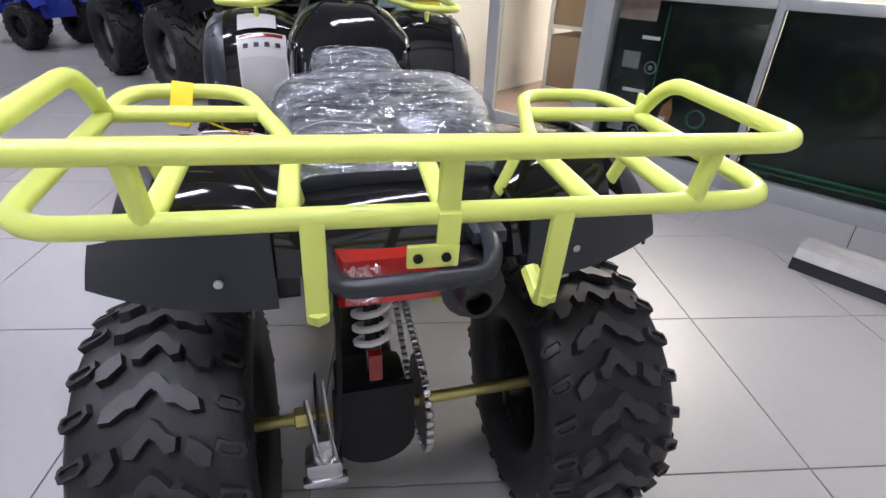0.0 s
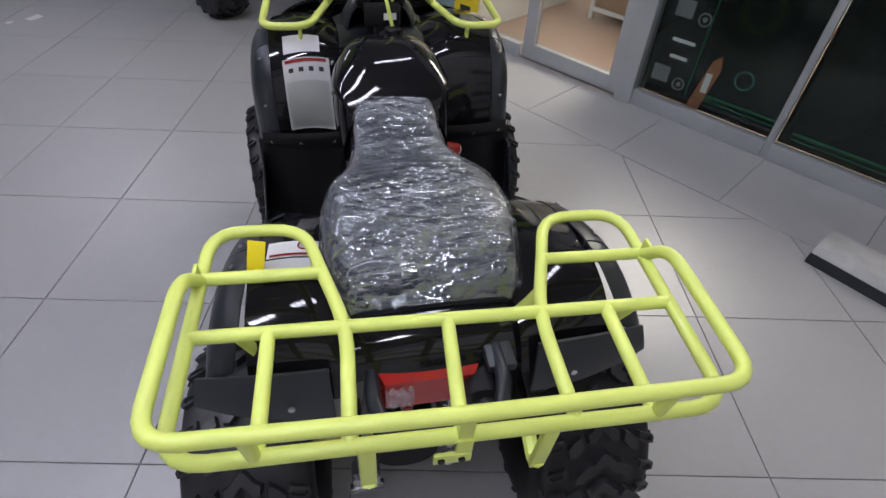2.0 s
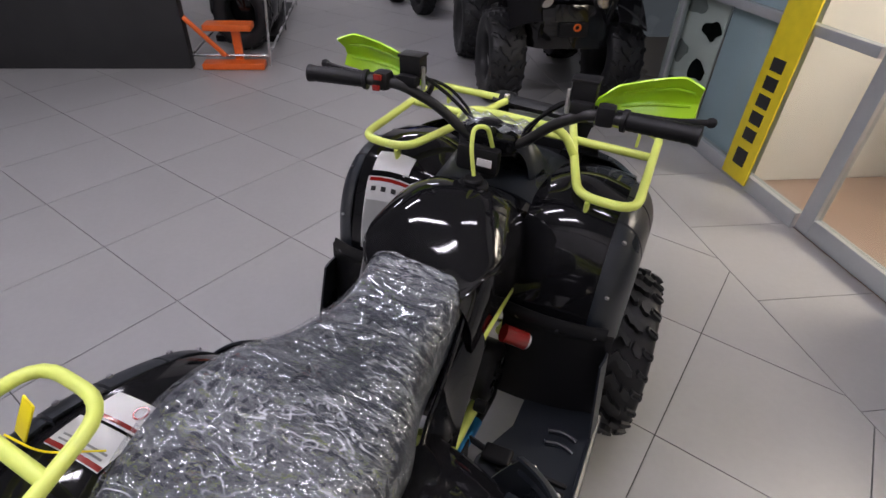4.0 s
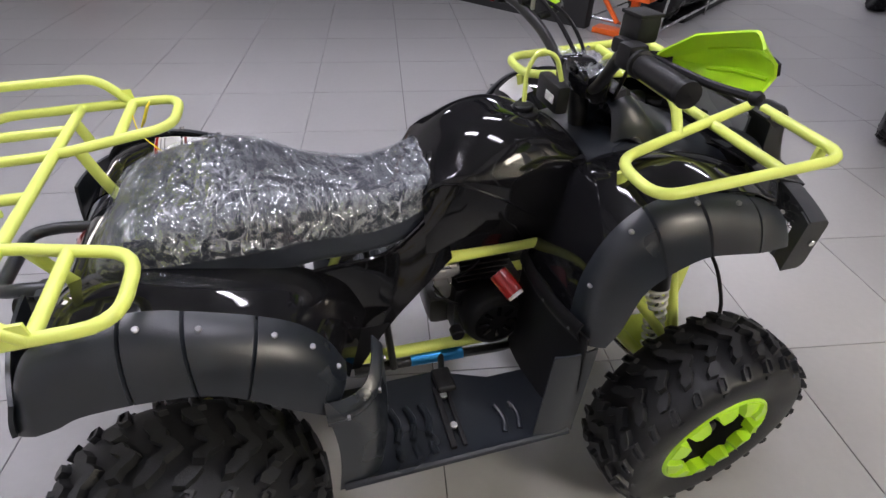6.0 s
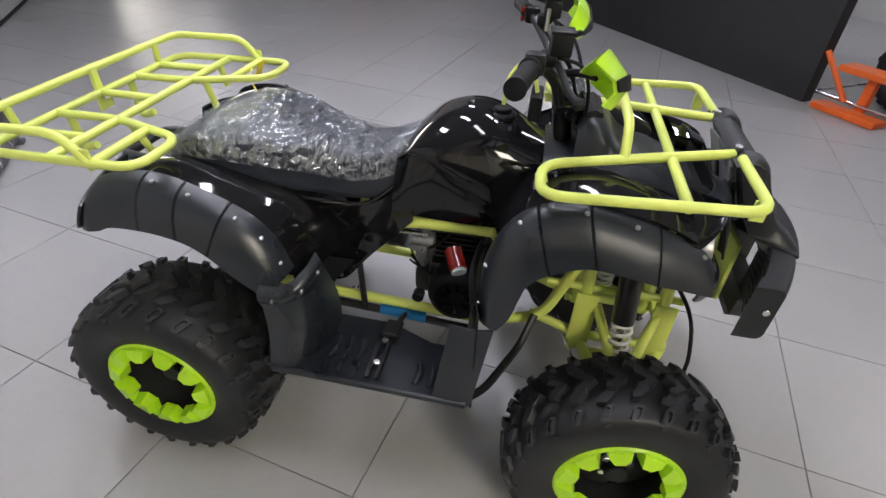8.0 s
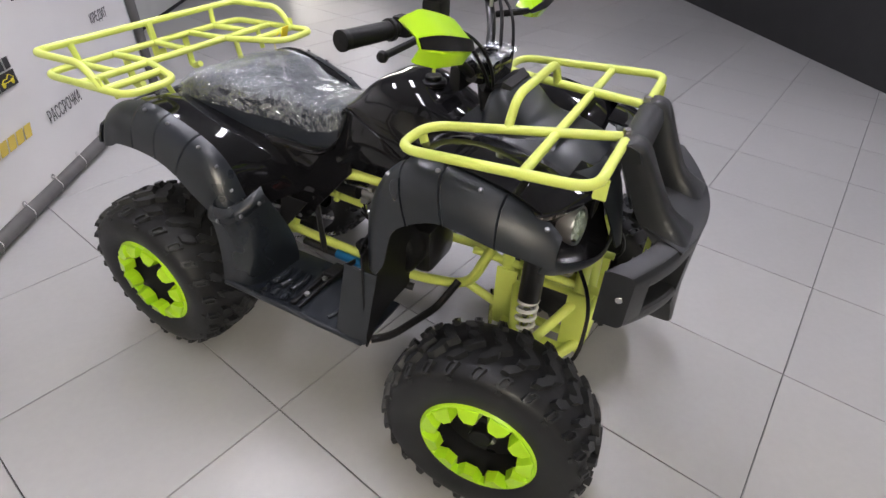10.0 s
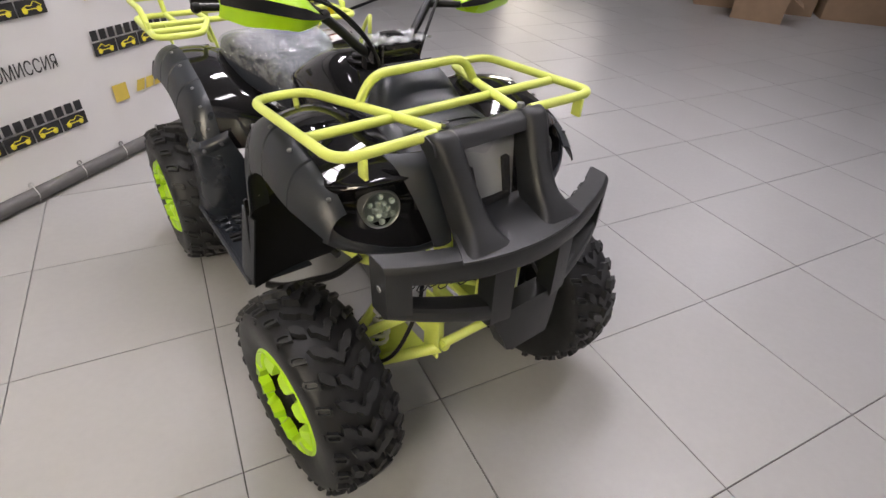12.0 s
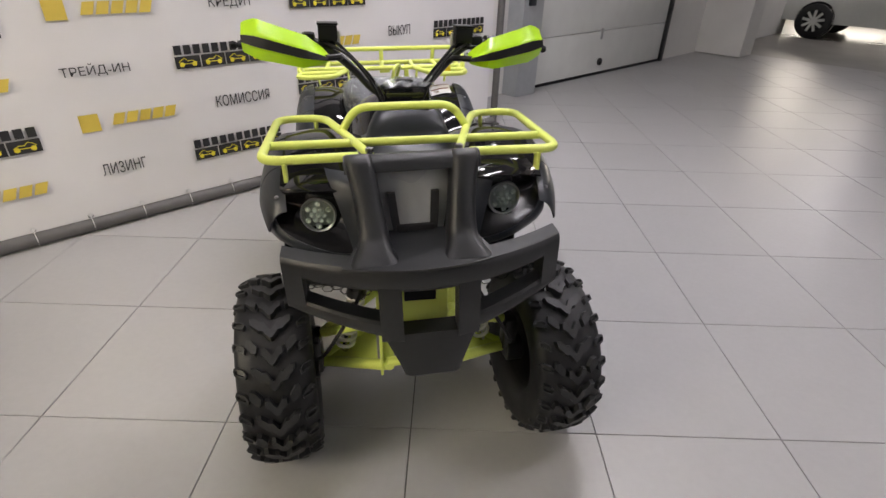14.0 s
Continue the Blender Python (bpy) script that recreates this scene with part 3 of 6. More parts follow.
def printed_logo(a0, a1, z):
    """A dark word bar above four square black icons with yellow shapes."""
    w = a0 - a1
    for k in range(11):
        part("logo_bar", moved(box(w * (k + 0.5) / 11, 0.025, 0, w / 11 * 0.74, 0.046, 0.0012, 0), at_banner(a0, z + 0.068)), INK, ban, "black bar in place of a letter")
    for k in range(4):
        c = w * (k + 0.5) / 4
        icon = part("icon", moved(box(c, 0.031, 0, w / 4 - 0.006, 0.062, 0.0012, 0), at_banner(a0, z)), INK, ban, "black square icon")
        y = 0.02
        for dx in (-0.032, 0.032):
            part("icon_wheel", moved(moved(disc(0.012, 0.001, "z", 14, 0.0002), pose(c + dx, y, 0.0012)), at_banner(a0, z)), material_yellow, icon)
        shape = [(-0.045, 0.035), (-0.02, 0.05), (0.0, 0.047), (0.015, 0.066), (0.028, 0.06), (0.046, 0.042), (0.03, 0.03), (-0.03, 0.03)]
        shape = [(c + px * (1 if k % 2 else -1), py * 0.78) for px, py in shape]
        part("icon_shape", moved(tube([(px, py, 0.001) for px, py in shape], 0.0022, 5, 0, True), at_banner(a0, z)), material_yellow, icon)


def printed_mark(a0, a1, z):
    w = a0 - a1
    part("mark_square", moved(box(0.045, 0.035, 0, 0.085, 0.085, 0.0012, 0.0), at_banner(a0, z)), OCHRE, ban, "ochre square mark")
    for k in range(5):
        x0 = 0.14 + (w - 0.14) * k / 5
        g = (w - 0.14) / 5 * 0.82
        part("mark_bar", prism([(x0, 0.01), (x0 + g, 0.01), (x0 + g + 0.02, 0.065), (x0 + 0.02, 0.065)], 0.0012, at_banner(a0, z)), OCHRE, ban, "ochre bar in place of a letter")


material_yellow = material("yellow_print", (0.72, 0.62, 0.04), 0.5)
for a0, z in ((0.52, 0.765), (0.52, 0.262), (-0.17, 0.535), (-0.17, 1.03), (1.73, 0.47), (-1.3, 0.785), (0.52, 1.27), (1.73, 0.97)):
    printed_logo(a0, max(a0 - 0.54, -1.9), z)
for a0, z in ((1.02, 0.525), (1.02, 1.035), (-0.2, 0.305), (-0.2, 0.79), (1.68, 0.255), (1.68, 0.74)):
    printed_mark(a0, a0 - 0.45, z)
for word, a0, a1, z in (("КОМИССИЯ", 0.345, 0.025, 0.54), ("ТРЕЙД-ИН", 1.03, 0.735, 0.775), ("ЛИЗИНГ", 0.985, 0.775, 0.285), ("КРЕДИТ", 0.29, 0.05, 1.045),
                        ("ВЫКУП", -0.89, -1.08, 0.83), ("РАССРОЧКА", -0.8, -1.12, 0.30), ("КРЕДИТ", -1.48, -1.68, 0.585), ("ЛИЗИНГ", -0.85, -1.07, 1.3)):
    printed_word(word, a0, a1, z, 0.062)

# ---- the quad bike: x to its right side, y ahead, rear axle at y = 0 ----
quad = thing("quad_bike", "new black utility quad bike with lime racks and film-wrapped seat", "quad bike", pose(0, 0, 0))
RW, RF = (0.362, 0.0, 0.267), (0.393, 1.157, 0.267)
TYRE_R = 0.2545


turned = moved


def tyre_profile(width):
    """Profile points (across, radius) from bead to bead, with square shoulders."""
    h = width / 2
    half = [(0.78, 0.135), (0.93, 0.15), (1.02, 0.182), (1.03, 0.212), (0.97, 0.234), (0.82, 0.2465), (0.45, 0.2535)]
    return [(-h * a, r) for a, r in half] + [(0, TYRE_R)] + [(h * a, r) for a, r in half[::-1]]


def tyre_mesh(width, lead, pitches=26):
    """The casing and, apart from it, the tread blocks."""
    prof = tyre_profile(width)
    fine = [spline([Vector((u, r, 0)) for u, r in prof], k / 42) for k in range(43)]
    bm = lathe([(p.x, p.y) for p in fine] + [(width * 0.3, 0.128), (-width * 0.3, 0.128)], 64, "x", closed=True)
    crown = [p for p in fine if p.y > 0.16]
    mid = min(range(len(crown)), key=lambda i: abs(crown[i].x))
    dist = [0.0]
    for a, b in zip(crown, crown[1:]):
        dist.append(dist[-1] + (b - a).length)
    dist = [d - dist[mid] for d in dist]

    def onto(s, w, h):
        i = max(0, min(len(dist) - 2, next((k for k in range(len(dist) - 1) if dist[k + 1] >= w), len(dist) - 2)))
        f = (w - dist[i]) / (dist[i + 1] - dist[i])
        p = crown[i].lerp(crown[i + 1], f)
        t = (crown[i + 1] - crown[i]).normalized()
        q = p + Vector((-t.y, t.x, 0)) * h
        a = s / TYRE_R
        return (q.x, q.y * math.sin(a), q.y * math.cos(a))

    tread = bmesh.new()

    def lug(pts, h=0.012, hollow=0.0):
        """A tread block; hollow ones carry a sunken middle."""
        cs, cw = sum(p[0] for p in pts) / len(pts), sum(p[1] for p in pts) / len(pts)

        def loop(k, z):
            return [tread.verts.new(onto(cs + (s - cs) * k, cw + (w - cw) * (0.3 + 0.7 * k), z)) for s, w in pts]
        rings = [loop(1.0, -0.003), loop(0.86, h)]
        if hollow:
            rings += [loop(0.5, h), loop(0.44, h - hollow)]
        n = len(pts)
        for lo, hi in zip(rings, rings[1:]):
            for i in range(n):
                j = (i + 1) % n
                tread.faces.new((lo[i], lo[j], hi[j], hi[i]))
        tread.faces.new(rings[-1])

    step = 2 * math.pi * TYRE_R / pitches
    k = width / 0.25
    q = step / 0.0615
    vee = [(0.036, 0.0), (0.03, 0.01), (0.012, 0.026), (0.01, 0.042), (-0.012, 0.068), (-0.03, 0.072), (-0.03, 0.056), (-0.016, 0.036), (-0.014, 0.022), (0.004, 0.008), (0.01, 0.0)]
    vee += [(s, -w) for s, w in vee[-2:0:-1]]
    short = [(0.036, 0.0), (0.03, 0.01), (0.013, 0.024), (0.006, 0.038), (-0.012, 0.036), (-0.014, 0.022), (0.004, 0.008), (0.01, 0.0)]
    short += [(s, -w) for s, w in short[-2:0:-1]]
    heart = [(0.007, 0.048), (-0.014, 0.042), (-0.034, 0.06), (-0.038, 0.076), (-0.018, 0.08), (-0.002, 0.064)]
    bar = [(0.0, 0.084), (-0.014, 0.08), (-0.026, 0.09), (-0.036, 0.117), (-0.026, 0.122), (-0.014, 0.118)]
    edge = [(-0.012, 0.127), (-0.028, 0.126), (-0.03, 0.136), (-0.015, 0.138)]
    for n in range(pitches):
        lug([(n * step + lead * s * q, w * k) for s, w in (short if n % 2 else vee)], 0.017)
        for sg in (-1, 1):
            off = -0.02 if sg > 0 else 0.08
            if n % 2:
                lug([(n * step + lead * s * q, sg * w * k) for s, w in heart], 0.0165)
                lug([((n + off) * step + lead * s * q, sg * w * k) for s, w in edge], 0.004)
            lug([((n + off) * step + lead * s * q, sg * w * k) for s, w in bar], 0.012, 0.007)
    return bm, tread


def wheel(place, width, side, lead, steer=0.0):
    """One wheel with its tyre; the front ones stand steered by a few degrees."""
    turn = pose(*place, 0, 0, steer) @ pose(-place[0], -place[1], -place[2])

    def moved(bm, m):
        return turned(bm, turn @ m)
    x, y, z = place
    h = width / 2
    o = side
    body = lathe([(-h * 0.7 * o, 0.132), (-h * 0.2 * o, 0.118), (h * 0.15 * o, 0.112), (h * 0.2 * o, 0.05), (h * 0.35 * o, 0.045), (h * 0.36 * o, 0.0005)], 36, "x")
    w = part("wheel", moved(body, pose(x, y, z)), BLACK_METAL, quad, "black steel wheel")
    casing, tread = tyre_mesh(width, lead, 26 if steer else 24)
    part("tyre", moved(casing, pose(x, y, z)), RUBBER, w, "black knobbly off-road tyre")
    part("tread", moved(tread, pose(x, y, z)), LUG, w, "raised rubber tread blocks", angle=30)
    bmr = lathe([(h * 0.74 * o, 0.148), (h * 0.9 * o, 0.15), (h * 0.97 * o, 0.143), (h * 0.95 * o, 0.136), (h * 0.74 * o, 0.134)], 44, "x", closed=True)
    part("bead_ring", moved(bmr, pose(x, y, z)), LIME_PLASTIC, w, "lime green outer ring")
    teeth = 11
    for k in range(teeth):
        a = 2 * math.pi * k / teeth + 0.2
        prof = [(-0.037, 0.143), (0.037, 0.143), (0.031, 0.118), (0.016, 0.099), (-0.016, 0.099), (-0.031, 0.118)]
        lo = [(h * 0.78 * o, px, pr) for px, pr in prof]
        hi = [(h * 1.12 * o - (0.012 * o if pr > 0.14 else 0.004 * o), px * 0.72, pr + (0.003 if pr < 0.12 else -0.006)) for px, pr in prof]
        part("tooth", moved(loft([lo, hi]), pose(x, y, z) @ Matrix.Rotation(a, 4, "X")), LIME_PLASTIC, w, angle=25)
    part("hub_cap", moved(join(disc(0.028, 0.05, "x"), turned(disc(0.05, 0.012, "x"), pose(-0.02 * o, 0, 0))), pose(x + h * 0.4 * o, y, z)), MATTE_DARK, w, "black hub cap")
    for k in range(4):
        a = math.pi / 4 + k * math.pi / 2
        part("wheel_nut", moved(disc(0.009, 0.02, "x", 6, 0.001), pose(x + h * 0.34 * o, y + 0.036 * math.cos(a), z + 0.036 * math.sin(a))), STEEL, w)


for s in (-1, 1):
    wheel((s * RW[0] - 0.012, RW[1], RW[2]), 0.245, s, 1)
    wheel((s * RF[0], RF[1], RF[2]), 0.19, s, 1, 5.0)


# racks of lime tube
def rear_rack():
    z, zr, r, yl, yu = 0.865, 0.929, 0.0105, -0.331, -0.333
    rack = part("rear_rack", tube([(-0.05, yl, z), (-0.365, yl, z), (-0.365, 0.065, z), (-0.215, 0.065, z), (-0.183, -0.04, z), (-0.146, -0.15, z), (-0.146, yl, z)], r, 12, 0.055), LIME, quad, "lime tubular rear rack")

    def bar(name, pts, rr=r, fillet=0.04):
        part(name, tube(pts, rr, 12, fillet), LIME, rack)
    bar("rail", [(-0.05, yl, z), (0.365, yl, z), (0.365, 0.065, z), (0.215, 0.065, z), (0.183, -0.04, z), (0.146, -0.15, z), (0.146, yl, z)], fillet=0.055)
    bar("cross_bar", [(-0.365, -0.15, z), (0.365, -0.15, z)])
    for s in (-1, 1):
        bar("cross_bar", [(s * 0.183, -0.04, z), (s * 0.365, -0.04, z)])
        bar("short_bar", [(s * 0.256, -0.15, z), (s * 0.256, yl, z)])
        part("post", tube([(s * 0.256, yl, z), (s * 0.262, yu, zr)], 0.0095, 10, 0), LIME, rack)
        part("bracket", join(box(s * 0.118 - 0.008, -0.337, 0.81, 0.022, 0.01, 0.11, 0.003), tube([(s * 0.118 - 0.008, -0.337, 0.77), (s * 0.118 - 0.008, -0.33, 0.752), (s * 0.118 - 0.008, -0.29, 0.765)], 0.011, 8, 0.02)), LIME, rack, "lime hooked bracket")
        part("stay", tube([(s * 0.16, -0.11, z), (s * 0.15, -0.09, 0.80), (s * 0.135, -0.05, 0.70)], 0.013, 8, 0.03, flat=0.45), LIME, rack, "flat lime stay")
        part("stay", tube([(s * 0.3, -0.15, z), (s * 0.29, -0.13, 0.80)], 0.012, 8, 0.0, flat=0.45), LIME, rack, "flat lime stay")
    bar("short_bar", [(0.003, -0.15, z), (-0.006, yl, z)])
    part("post", box(-0.004, -0.332, (z + zr) / 2, 0.02, 0.014, zr - z, 0.002), LIME, rack)
    part("tab", join(box(-0.004, -0.34, 0.842, 0.022, 0.006, 0.056, 0.002), box(-0.018, -0.342, 0.826, 0.05, 0.006, 0.024, 0.002)), LIME, rack, "lime plate with two bolt holes")
    for x in (-0.033, -0.006):
        part("bolt_hole", moved(disc(0.0048, 0.004, "y", 12, 0.0005), pose(x, -0.346, 0.826)), MATTE_DARK, rack)
    bar("side_rail", [(-0.365, -0.045, z + 0.002), (-0.368, -0.095, zr), (-0.37, yu, zr), (0.0, yu - 0.004, zr), (0.37, yu, zr), (0.368, -0.095, zr), (0.365, -0.045, z + 0.002)], fillet=0.045)
    for s in (-1, 1):
        part("end_plate", box(s * 0.366, -0.05, z + 0.012, 0.006, 0.03, 0.04, 0.002), LIME, rack)
    rack.matrix_local = pose(0.003, -0.158, 0.86) @ pose(0, 0, 0, 2.5, 1.6, -1.2) @ pose(0, 0.15, -0.865)


def front_rack():
    z, r = 0.94, 0.0105
    rack = None
    for s in (-1, 1):
        p = tube([(s * 0.125, 1.285, z + 0.012), (s * 0.336, 1.285, z + 0.01), (s * 0.342, 0.885, z - 0.013), (s * 0.215, 0.885, z - 0.013), (s * 0.165, 1.046, z - 0.004), (s * 0.1, 1.275, z + 0.01)], r, 12, 0.05)
        if rack is None:
            rack = part("front_rack", p, LIME, quad, "lime tubular front rack")
        else:
            part("rail", p, LIME, rack)
    part("cross_bar", tube([(-0.338, 1.148, z - 0.002), (0.338, 1.148, z - 0.002)], r, 12, 0), LIME, rack)
    part("hoop", tube([(-0.165, 1.05, z - 0.005), (-0.125, 1.05, 0.998), (0.125, 1.05, 0.998), (0.165, 1.05, z - 0.005)], r, 12, 0.045), LIME, rack)
    for s in (-1, 1):
        part("stay", tube([(s * 0.24, 0.885, z - 0.02), (s * 0.24, 0.9, 0.865)], 0.012, 8, 0, flat=0.5), LIME, rack)
        part("tab", box(s * 0.285, 1.285, z - 0.016, 0.008, 0.026, 0.042, 0.002), LIME, rack)
        part("bolt", moved(disc(0.009, 0.012, "z", 6, 0.001), pose(s * 0.1, 1.281, 0.963)), STEEL, rack)
    rack.matrix_local = pose(0.011, -0.01, 0.937) @ pose(0, 0, 0, 0, 1.0, 0) @ pose(0, 0, -0.94)


rear_rack()
front_rack()


# fender flares of charcoal plastic, in segments with seams
def flare(name, top, lip, x_in, x_out, seams, bolts, s, taper=0.0):
    us = sorted([k / 40 for k in range(41)] + [c + d for c in seams for d in (-0.009, -0.0045, 0, 0.0045, 0.009)])

    def fn(u, v):
        t, l = spline([(0, *p) for p in top], u), spline([(0, *p) for p in lip], u)
        out = x_out - taper * max(0.0, u - 0.62) ** 1.5 - (0.02 * max(0.0, 1 - u / 0.15) if taper == 0 else 0.0)
        inn = x_in - 0.18 * taper * max(0.0, u - 0.62) + (0.05 * max(0.0, 0.5 - u) if taper == 0 else 0.0)
        groove = 0.004 if any(abs(u - c) < 0.003 for c in seams) else 0.0
        a, c, b = Vector((inn, t.y, t.z)), Vector((out - 0.012, t.y, t.z - 0.004)), Vector((out, l.y, l.z))
        p = a * (1 - v) ** 2 + c * 2 * v * (1 - v) + b * v * v
        p.x -= groove
        p.z -= groove
        return (s * p.x, p.y, p.z)
    f = part(name, sheet(fn, 0, 12, 0.004, us=us), MATTE, quad, "charcoal plastic fender flare with seams")
    for u in bolts:
        p = Vector(fn(u, 0.24)) + Vector((s * 0.001, 0, 0.002))
        part("bolt", moved(disc(0.0055, 0.006, "z", 8, 0.0015), Matrix.Translation(p) @ Vector((s * 0.35, 0, 0.9)).to_track_quat("Z", "Y").to_matrix().to_4x4()), BOLT, f)
    return f


R_TOP = [(-0.13, 0.75), (-0.117, 0.774), (-0.092, 0.796), (-0.03, 0.816), (0.045, 0.818), (0.125, 0.796), (0.21, 0.764), (0.27, 0.729), (0.312, 0.676), (0.338, 0.61)]
R_LIP = [(-0.15, 0.676), (-0.128, 0.681), (-0.085, 0.69), (-0.045, 0.706), (0.045, 0.708), (0.125, 0.694), (0.178, 0.665), (0.222, 0.627), (0.258, 0.6), (0.29, 0.578)]
F_TOP = [(0.786, 0.60), (0.786, 0.70), (0.796, 0.763), (0.828, 0.834), (0.88, 0.881), (0.95, 0.897), (1.04, 0.886), (1.11, 0.868), (1.16, 0.85), (1.202, 0.828), (1.23, 0.8)]
F_LIP = [(0.835, 0.60), (0.858, 0.64), (0.872, 0.70), (0.885, 0.737), (0.92, 0.768), (0.985, 0.797), (1.05, 0.794), (1.12, 0.781), (1.16, 0.773), (1.198, 0.762), (1.235, 0.75)]
for s in (-1, 1):
    flare("rear_flare", R_TOP, R_LIP, 0.305, 0.39, (0.415, 0.53, 0.663), (0.45, 0.56, 0.707, 0.825, 0.94), s)
    flare("front_flare", F_TOP, F_LIP, 0.322, 0.394, (0.4, 0.53, 0.7), (0.04, 0.16, 0.34, 0.52, 0.63, 0.9), s, 0.16)



# seat, film wrap and tank
SEAT_TOP = [(-0.055, 0.786), (-0.033, 0.822), (0.03, 0.854), (0.125, 0.873), (0.225, 0.869), (0.318, 0.842), (0.42, 0.825), (0.5, 0.837), (0.565, 0.862), (0.59, 0.856)]
SEAT_W = [(-0.05, 0.132), (-0.028, 0.148), (0.035, 0.166), (0.13, 0.176), (0.23, 0.162), (0.325, 0.128), (0.43, 0.108), (0.51, 0.1), (0.575, 0.098), (0.60, 0.092)]


SEAT_LOW = [(-0.055, 0.752), (-0.033, 0.742), (0.03, 0.738), (0.125, 0.73), (0.225, 0.719), (0.318, 0.705), (0.42, 0.693), (0.48, 0.708), (0.545, 0.77), (0.59, 0.823)]


def seat_ring(u, grow=0.0, rough=0.0):
    t, w = spline([(0, *p) for p in SEAT_TOP], u), spline([(0, *p) for p in SEAT_W], u).z + grow
    low = spline([(0, *p) for p in SEAT_LOW], u).z - grow
    y, top = t.y, t.z + grow
    out = []
    for k in range(40):
        a = 2 * math.pi * k / 40
        c, sn = math.cos(a), math.sin(a)
        px = w * math.copysign(abs(c) ** 0.36, c)
        mid = (top + low) / 2
        pz = mid + (top - low) / 2 * math.copysign(abs(sn) ** (0.46 if sn > 0 else 0.3), sn)
        px *= 1.0 + 0.08 * (top - pz) / (top - low)
        if rough:
            q = Vector((px * 9, y * 12, pz * 9))
            d = rough * (0.6 * noise.noise(q) + 0.5 * (0.35 - abs(noise.noise(Vector((px * 22 + y * 30, y * 14 - px * 20, pz * 18))))))
            px, pz = px + d * c, pz + d * abs(sn)
        out.append((px, y + (grow * (u - 0.5) * 4), pz))
    return out


part("seat", loft([seat_ring(k / 36) for k in range(37)]), VINYL, quad, "dark grey vinyl saddle", angle=60)
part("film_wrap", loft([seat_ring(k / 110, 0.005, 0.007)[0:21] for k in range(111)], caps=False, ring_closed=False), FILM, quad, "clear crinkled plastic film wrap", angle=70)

# stations along y: y, crown, shoulder (x, z), ridge (x, z)
TANK = [(0.535, 0.85, 0.082, 0.838, 0.104, 0.82), (0.572, 0.892, 0.098, 0.874, 0.13, 0.858), (0.622, 0.931, 0.112, 0.905, 0.148, 0.852), (0.692, 0.949, 0.118, 0.917, 0.154, 0.817),
        (0.762, 0.937, 0.116, 0.905, 0.152, 0.772), (0.83, 0.9, 0.108, 0.877, 0.147, 0.732), (0.905, 0.868, 0.096, 0.85, 0.138, 0.71)]


def station(table, u):
    return [spline([(0, 0, row[k]) for row in table], u).z for k in range(len(table[0]))]


def tank_ring(u):
    y, top, xs, zs, xr, zr = station(TANK, u)
    half = [Vector((0, 0, top)), Vector((xs * 0.55, 0, top - 0.003)), Vector((xs, 0, zs)), Vector((xr * 0.9 + xs * 0.1, 0, zr * 0.55 + zs * 0.45)), Vector((xr, 0, zr))]
    side = [spline(half, k / 14) for k in range(15)]
    ring = [(p.x, y + 0.014 * max(0.0, (p.z - zr) / max(top - zr, 0.01)), p.z) for p in side]
    under = [(xr - 0.02, y, zr - 0.012), (0.0, y, zr - 0.03), (0.02 - xr, y, zr - 0.012)]
    return ring + under + [(-x, yy, z) for x, yy, z in ring[:0:-1]]


tank = part("fuel_tank", loft([tank_ring(k / 30) for k in range(31)]), GLOSS, quad, "gloss black fuel tank cover", angle=50)
part("tank_cap", moved(join(disc(0.034, 0.016, "z", 28, 0.004), moved(disc(0.022, 0.014, "z", 12, 0.003), pose(0, 0, 0.012))), pose(0.02, 0.772, 0.936)), MATTE_DARK, tank, "black fuel cap")
part("breather_hose", tube([(0.02, 0.772, 0.96), (0.008, 0.775, 1.02), (0.0, 0.80, 1.055), (0.02, 0.83, 1.05), (0.03, 0.845, 1.0)], 0.005, 8, 0.03), LIME, tank, "lime breather hose")


for s in (-1, 1):
    ledge = []
    for k in range(15):
        u = 0.08 + 0.9 * k / 14
        low, wide = spline([(0, *p) for p in SEAT_LOW], u), spline([(0, *p) for p in SEAT_W], u).z
        ledge.append((s * (wide * 1.08 + 0.006), low.y, low.z - 0.001))
    part("seat_ledge", tube(ledge, 0.0055, 8, 0), GLOSS, quad, "gloss black moulded ledge under the saddle")

surfaces = {}


